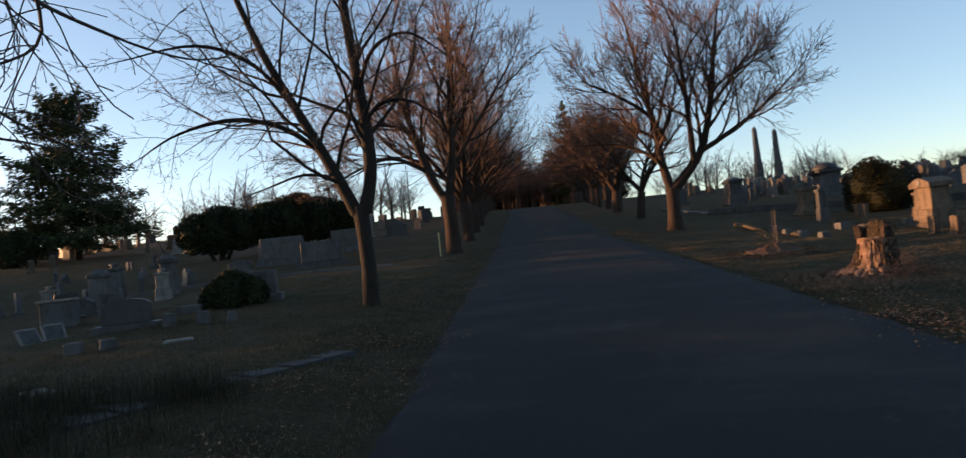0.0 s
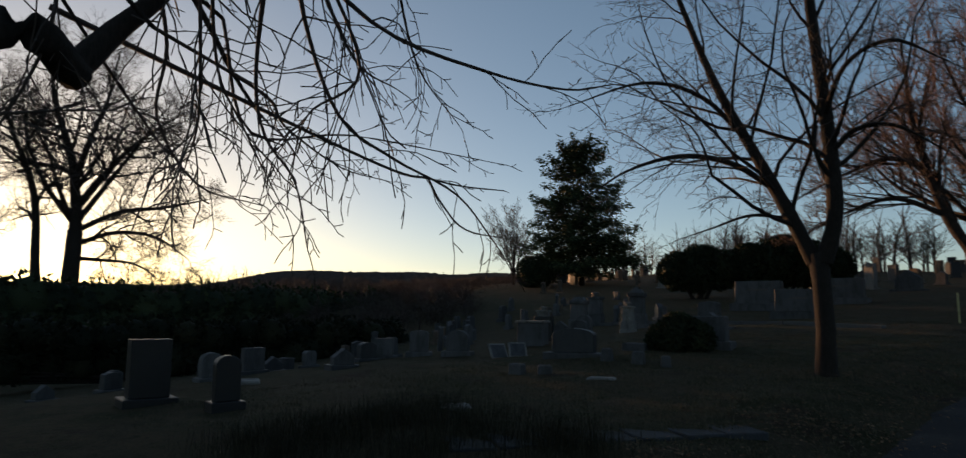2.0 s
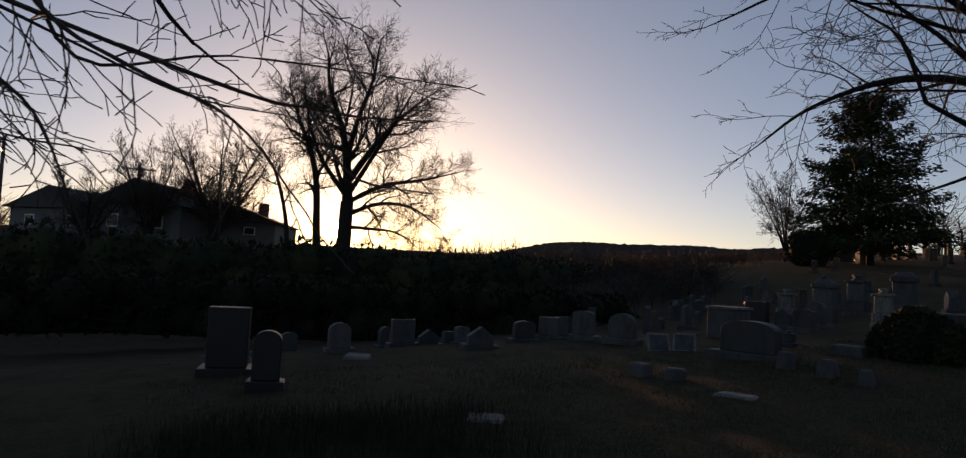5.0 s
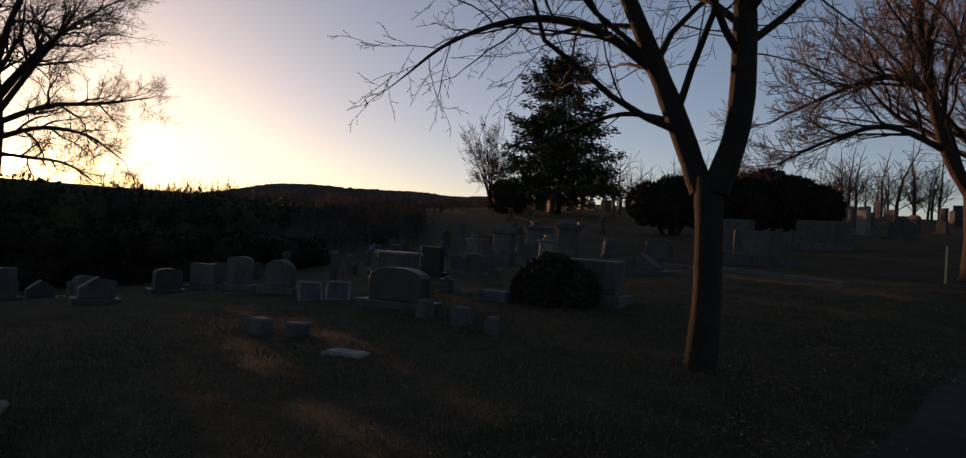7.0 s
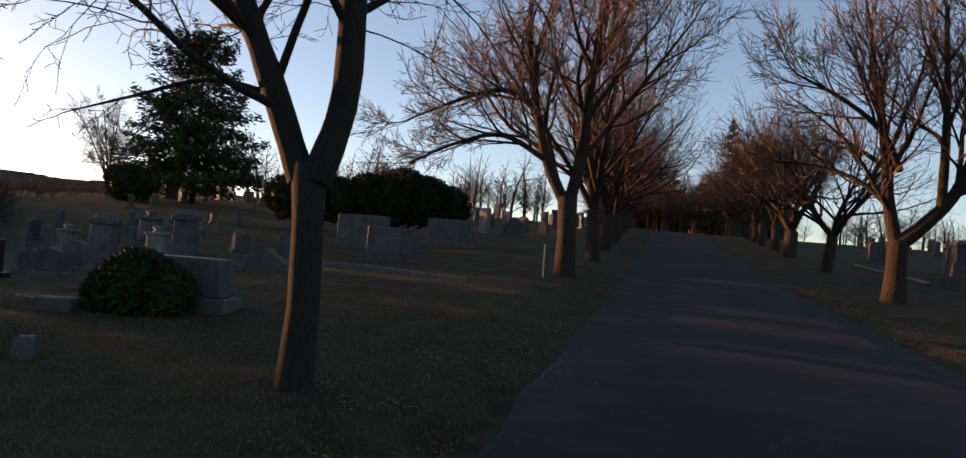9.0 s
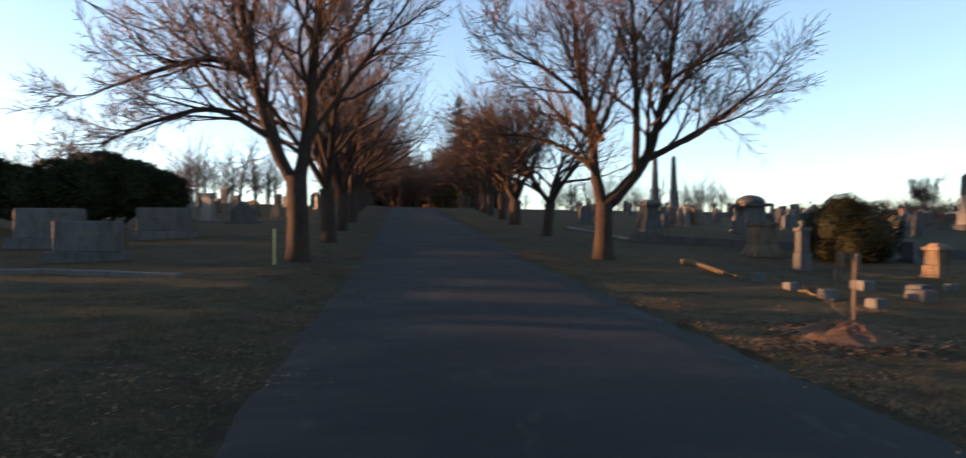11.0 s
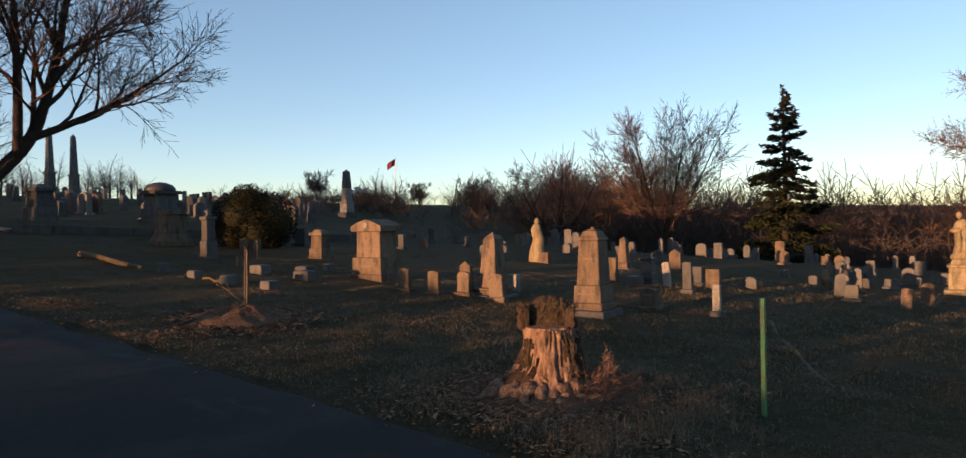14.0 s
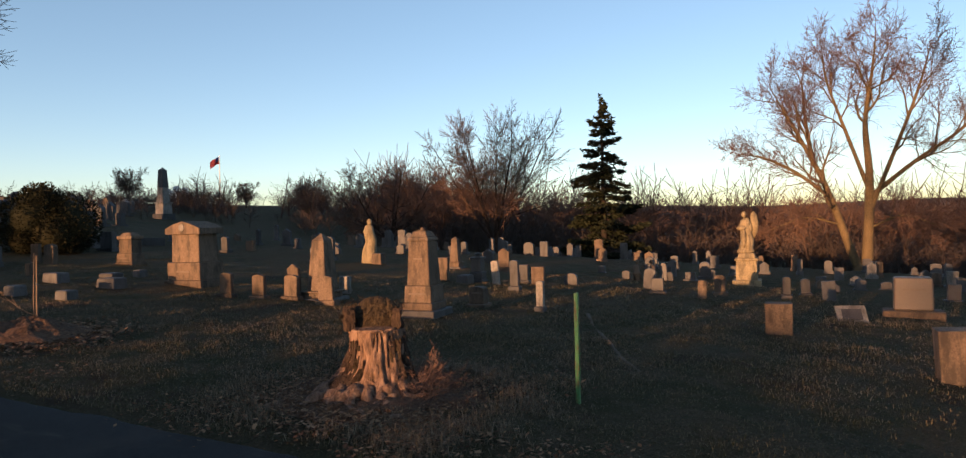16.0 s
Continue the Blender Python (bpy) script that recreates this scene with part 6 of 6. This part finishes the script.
    # knuckled surface roots
    for a, length, rad in ((3.75, 0.40, 0.06), (3.45, 0.50, 0.07), (4.15, 0.34, 0.06), (4.55, 0.28, 0.055), (5.0, 0.26, 0.05), (5.5, 0.22, 0.05), (3.6, 0.62, 0.05), (3.95, 0.52, 0.045), (3.3, 0.44, 0.05), (4.35, 0.42, 0.04)):
        w = Wood(int(a * 10))
        pts, radii = [], []
        for i in range(15):
            u = i / 14
            q = 0.22 + length * u
            b = a + 0.22 * u * math.sin(a * 5 + u * 5)
            pts.append(Vector((q * math.cos(b), q * math.sin(b), 0.13 * (1 - u) ** 1.3 + 0.02 * math.sin(u * 11 + a))))
            radii.append(rad * (1.1 - 0.45 * u) * r.uniform(0.6, 1.4))
        w.tube(pts, radii, 9, w.limbs)
        put("root", *w.limbs, STUMPWOOD, ob, "", True)
    # loose pale chips at the foot of the roots
    for k in range(14):
        a, q = r.uniform(3.3, 4.9), r.uniform(0.55, 0.85)
        bm = block(r.uniform(0.04, 0.10), r.uniform(0.03, 0.06), -0.01, r.uniform(0.015, 0.04), 0.7, 0.005)
        bmesh.ops.transform(bm, matrix=pose(q * math.cos(a), q * math.sin(a), 0.02, r.uniform(-12, 12), r.uniform(-12, 12), r.uniform(0, 180)), verts=bm.verts)
        part("chip", bm, STUMPWOOD if k % 2 else MULCH, ob)
    # dead suckers on one side, moss and vines over the back
    w = Wood(9)
    S = dict(levels=2, segments=4, wander=0.26, rise=(0.03, 0.0, 0.0), count=(3, 3), bare=(0.3, 0.3), angle=(28, 65), ratio=(0.55, 0.5), slim=0.6, thin=0.0019, limb_from=9)
    for k in range(58):
        a = r.uniform(-1.0, 0.6)
        q = r.uniform(0.24, 0.55)
        w.grow(Vector((q * math.cos(a), q * math.sin(a), 0.0)), Vector((math.cos(a) * 0.8 + r.gauss(0, 0.35), math.sin(a) * 0.7 + r.gauss(0, 0.35), r.uniform(0.15, 1.0))), r.uniform(0.12, 0.30), 0.0042, 0, S)
    put("sucker", *w.twigs, TWIG_WARM, ob, "thin dead brown suckers")
    w = Wood(10)
    for k in range(110):
        a = r.uniform(0.2, 2.9)
        q = r.choice((0.155, 0.245))
        w.grow(Vector((q * math.cos(a), q * math.sin(a), r.uniform(0.58, 0.78))), Vector((-math.sin(a), math.cos(a), r.gauss(0, 0.5))), r.uniform(0.04, 0.08), 0.003, 0, S)
    put("vine", *w.twigs, MOSSBACK, ob, "short dead vines clinging to the back")


stump(6.45, 8.05)

ob = thing("fence_post", 7.0, 6.37, "thin green painted metal post in the grass", "post", tip=0.6)
bm = block(0.036, 0.012, -0.1, 0.96, 1, 0.002)
box(bm, 0.012, 0.03, -0.1, 0.955, 0, 0.016, 1, 0.002)
part("shaft", bm, GREENPAINT, ob)
for k in range(5):
    part("stud", block(0.012, 0.012, 0.3 + 0.13 * k, 0.318 + 0.13 * k, 1, 0.002, 0, -0.011), GREENPAINT, ob)


def mound(x, y, rad, h, seed, label):
    verts, faces = [], []
    n, m = 16, 56
    for j in range(n + 1):
        u = j / n
        for k in range(m):
            a = 2 * math.pi * k / m
            q = rad * u * (1 + 0.18 * noise.noise((math.cos(a) * 1.4, math.sin(a) * 1.4, seed)))
            px, py = x + q * math.cos(a), y + q * math.sin(a)
            z = ground(px, py) + h * (1 - u * u) ** 1.5 * (1 + 0.5 * noise.noise((px * 5, py * 5, seed)) + 0.35 * noise.noise((px * 16, py * 16, seed))) - 0.03 * u
            verts.append((px, py, z))
    for j in range(n):
        for k in range(m):
            a, b = j * m + k, j * m + (k + 1) % m
            faces.append((a, b, b + m, a + m))
    ob = put("mulch_mound", verts, faces, MULCH, None, label, True)
    tagged(ob, category="mound")


mound(6.65, 12.9, 0.85, 0.18, 2, "low mound of warm brown soil and mulch round a sapling")
mound(6.45, 7.95, 1.2, 0.07, 3, "scattered brown bark crumbs round a stump")

sap = thing("sapling", 6.75, 13.0, "thin leafless sapling tied to a wooden stake", "sapling", z=ground(6.75, 13.0) + 0.08)
w = Wood(21)
w.tube([Vector((0, 0, -0.1)), Vector((0.01, 0, 0.4)), Vector((0.03, 0, 0.9))], [0.009, 0.007, 0.004], 6, w.limbs)
w.grow(Vector((0.0, 0.0, 0.15)), Vector((-0.7, 0.6, 0.5)), 0.35, 0.004, 0, SAPLING)
w.build(sap, RAWWOOD, TWIG_PALE)
stake = thing("wooden_stake", 6.85, 13.1, "thin bare wooden stake set in a mound", "stake", rz=-60, tip=1.5, z=ground(6.85, 13.1) + 0.05)
part("shaft", block(0.019, 0.015, -0.1, 0.88, 0.8, 0.002), RAWWOOD, stake)
part("tie", block(0.026, 0.022, 0.52, 0.545, 1, 0.003), DARKSTONE, stake, "dark tie round the stake")

ob = thing("marker_stake", -1.8, 22.0, "thin yellow wooden marker stake in the verge", "stake")
part("shaft", block(0.04, 0.025, -0.1, 0.86, 1, 0.003), YELLOW, ob)


def fallen_log(x, y, x2, y2, rad, label):
    w = Wood(int(x * 7))
    a, b = Vector((x, y, ground(x, y) + rad * 0.7)), Vector((x2, y2, ground(x2, y2) + rad * 0.6))
    w.tube([a, a.lerp(b, 0.35) + Vector((0.03, 0.05, 0.03)), a.lerp(b, 0.7) + Vector((-0.03, 0, 0)), b], [rad * 1.4, rad, rad * 0.9, rad * 0.5], 9, w.limbs)
    ob = put("fallen_branch", *w.limbs, BARK_PALE, None, label, True)
    tagged(ob, category="branch")


fallen_log(9.45, 24.4, 8.95, 20.2, 0.07, "pale fallen branch lying on the grass")
fallen_log(8.9, 17.6, 8.85, 16.9, 0.025, "thin fallen branch lying on the grass")

# stone kerbs that edge the plots
def kerb(x, y, x2, y2, pieces, label, h=0.16, material=CONCRETE):
    ob = thing("plot_kerb", x, y, label, "kerb", "plot kerbs", z=0.0)
    ob.matrix_basis = Matrix()
    for k in range(pieces):
        a = Vector((x, y, 0)).lerp(Vector((x2, y2, 0)), k / pieces)
        b = Vector((x, y, 0)).lerp(Vector((x2, y2, 0)), (k + 0.985) / pieces)
        L = (b - a).length
        c = (a + b) / 2
        bm = block(L, 0.22, -0.15, h, 1, 0.012)
        slope = math.degrees(math.atan2(ground(b.x, b.y) - ground(a.x, a.y), L))
        bmesh.ops.transform(bm, matrix=pose(c.x, c.y, ground(c.x, c.y), 0, -slope, math.degrees(math.atan2((b - a).y, (b - a).x))), verts=bm.verts)
        part("kerb_stone", bm, material, ob)


kerb(10.9, 33.4, 20.5, 26.2, 9, "long low dark stone kerb edging grave plots", 0.3, DARKSTONE)
kerb(10.9, 33.4, 10.4, 42.4, 7, "low dark stone kerb edging grave plots", 0.1, DARKSTONE)
kerb(-14.0, 22.0, -2.9, 18.6, 8, "low stone kerb edging grave plots", 0.1)

# flagstones that cross the left verge
path = thing("stone_path", -2.0, 5.6, "worn bluish concrete path slabs sunk into turf", "path", z=0.0)
path.matrix_basis = Matrix()
for k in range(7):
    x, y = -2.75 + 0.26 * k, 3.2 + 0.33 * k
    bm = block(0.41, 0.72, -0.06, 0.02, 1, 0.01)
    bmesh.ops.transform(bm, matrix=pose(x, y, ground(x, y) - 0.018, 0, 0, 52 + 3 * (k % 3)), verts=bm.verts)
    part("slab", bm, PAVING, path)


# worn wheel track that leads down to the lower graves
def track(name, pts, wide, material, label, lift):
    verts, faces = [], []
    m = 24
    for i in range(len(pts) - 1):
        for k in range(m):
            f = k / m
            x, y = pts[i][0] + (pts[i + 1][0] - pts[i][0]) * f, pts[i][1] + (pts[i + 1][1] - pts[i][1]) * f
            d = Vector((pts[i + 1][0] - pts[i][0], pts[i + 1][1] - pts[i][1])).normalized()
            s = wide * (0.75 + 0.5 * noise.noise((x * 1.7, y * 1.7, 5)))
            for u, dz in ((-1.0, -0.06), (-0.6, lift), (0.0, lift + 0.012), (0.6, lift), (1.0, -0.06)):
                px, py = x - d.y * s * u, y + d.x * s * u
                off = smooth(0.1, 0.8, max(-px, px - 5.0))
                verts.append((px, py, ground(px, py) + off * 0.05 * noise.noise((px * 0.9, py * 0.9, 0)) + off * 0.02 * noise.noise((px * 3.1, py * 3.1, 4)) + dz))
    n = 5
    for j in range(len(verts) // n - 1):
        for i in range(n - 1):
            c = j * n + i
            faces.append((c, c + 1, c + 1 + n, c + n))
    put(name, verts, faces, material, None, label, True, "structure")


track("track_1", ((8.4, 6.1), (8.95, 6.38), (11.15, 7.3), (12.2, 7.65)), 0.06, RUT, "bare wheel rut worn through turf", 0.008)

# ---- grass, stalks, fallen leaves ----
def blades(name, seed, count, where, length, wide, material, label, droop=0.6):
    r = random.Random(seed)
    verts, faces = [], []
    for _ in range(count):
        x, y = where(r)
        if -0.05 < x < 5.05 and r.random() < 0.97:
            continue
        if (x - 6.45) ** 2 + (y - 8.0) ** 2 < 1.1 and r.random() < 0.75:
            continue
        z = ground(x, y) - 0.01
        if not (-0.1 < x < 5.1):
            off = smooth(0.1, 0.8, max(-x, x - 5.0))
            z += off * 0.05 * noise.noise((x * 0.9, y * 0.9, 0)) + off * 0.02 * noise.noise((x * 3.1, y * 3.1, 4))
        a = r.uniform(0, 6.28)
        L = length * r.uniform(0.4, 1.3)
        lean_ = r.uniform(0.1, droop)
        dx, dy = math.cos(a), math.sin(a)
        n = len(verts)
        mx, my = x + dx * L * lean_ * 0.35, y + dy * L * lean_ * 0.35
        verts += [(x - dy * wide, y + dx * wide, z), (x + dy * wide, y - dx * wide, z), (mx + dy * wide * 0.8, my - dx * wide * 0.8, z + L * 0.6), (mx - dy * wide * 0.8, my + dx * wide * 0.8, z + L * 0.6),
                  (x + dx * L * lean_, y + dy * L * lean_, z + L * max(0.35, 1 - 0.45 * lean_))]
        faces += [(n, n + 1, n + 2, n + 3), (n + 3, n + 2, n + 4)]
    put(name, verts, faces, material, None, label, kind="stuff")


def clumps(n, x0, x1, y0, y1, spread, seed):
    r0 = random.Random(seed)
    cs = [(r0.uniform(x0, x1), r0.uniform(y0, y1)) for _ in range(n)]

    def where(r):
        cx, cy = r.choice(cs)
        return cx + r.gauss(0, spread), cy + r.gauss(0, spread)
    return where


def area(x0, x1, y0, y1):
    return lambda r: (r.uniform(x0, x1), r.uniform(y0, y1))


blades("grass", 7, 26000, clumps(260, 5.2, 9.0, 6.0, 15.0, 0.14, 15), 0.05, 0.0022, DRY, "dry straw tufts", 1.6)
blades("grass", 8, 16000, clumps(260, -6.5, -0.2, 4.5, 16.0, 0.16, 16), 0.07, 0.0022, BLADE, "dry straw tufts")
blades("grass", 1, 60000, area(4.9, 11.5, 4.0, 14.5), 0.034, 0.003, BLADE, "short winter grass", 1.6)
blades("grass", 2, 50000, clumps(520, 4.9, 16.0, 3.5, 22.0, 0.16, 11), 0.045, 0.0032, BLADE, "tufts of winter grass", 1.4)
blades("grass", 3, 50000, area(-5.5, 0.1, 2.0, 12.0), 0.034, 0.003, BLADE, "short winter grass", 1.6)
blades("grass", 4, 40000, clumps(420, -8.0, 0.1, 1.5, 22.0, 0.16, 12), 0.05, 0.0032, BLADE, "tufts of winter grass", 1.4)
blades("grass", 9, 42000, area(8.5, 19.0, -1.5, 10.5), 0.05, 0.0045, BLADE, "short winter grass", 1.6)
blades("grass", 10, 26000, clumps(300, 8.0, 19.0, -1.0, 14.0, 0.22, 17), 0.055, 0.004, DRY, "dry straw tufts", 1.6)
blades("weeds", 5, 11000, clumps(70, -4.4, -1.5, 1.2, 4.2, 0.18, 13), 0.26, 0.0018, WEED, "dark weedy stalks on the verge", 0.9)
blades("weeds", 6, 13000, clumps(110, 5.3, 7.6, 6.6, 9.2, 0.13, 14), 0.11, 0.0018, DRY, "dry stalks and litter round a stump", 1.6)


def litter(name, seed, count, where, size, label):
    r = random.Random(seed)
    verts, faces = [], []
    for _ in range(count):
        x, y = where(r)
        s = size * r.uniform(0.5, 1.4)
        a = r.uniform(0, 6.28)
        z = ground(x, y) + (0.03 if 0 < x < 5 else 0.025) + r.uniform(0, 0.015)
        u = Vector((math.cos(a), math.sin(a), r.uniform(-0.4, 0.4))) * s
        w_ = Vector((-math.sin(a), math.cos(a), r.uniform(-0.4, 0.4))) * s * 0.55
        c = Vector((x, y, z))
        n = len(verts)
        verts += [c - u, c + w_, c + u, c - w_]
        faces.append((n, n + 1, n + 2, n + 3))
    put(name, verts, faces, LEAF, None, label, kind="stuff")


litter("fallen_leaves", 21, 6000, clumps(60, -1.1, 0.15, 1.0, 26.0, 0.25, 31), 0.017, "brown leaves along the lane's edge")
litter("fallen_leaves", 22, 6000, clumps(70, 4.95, 5.8, 3.0, 28.0, 0.22, 32), 0.02, "brown leaves along the lane's edge")
litter("fallen_leaves", 25, 900, clumps(10, 6.2, 7.0, 12.4, 13.4, 0.3, 35), 0.05, "clods and bark pieces on a mound")
litter("fallen_leaves", 24, 5000, clumps(12, 6.2, 7.0, 12.4, 13.4, 0.35, 34), 0.022, "mulch crumbs round a sapling")
litter("fallen_leaves", 23, 8000, clumps(46, 5.6, 7.5, 7.0, 9.0, 0.25, 33), 0.011, "bark crumbs and leaves on the turf")
litter("fallen_leaves", 26, 2600, clumps(40, 5.4, 7.5, 6.7, 8.8, 0.22, 36), 0.026, "red-brown bark scraps and leaves round a stump")
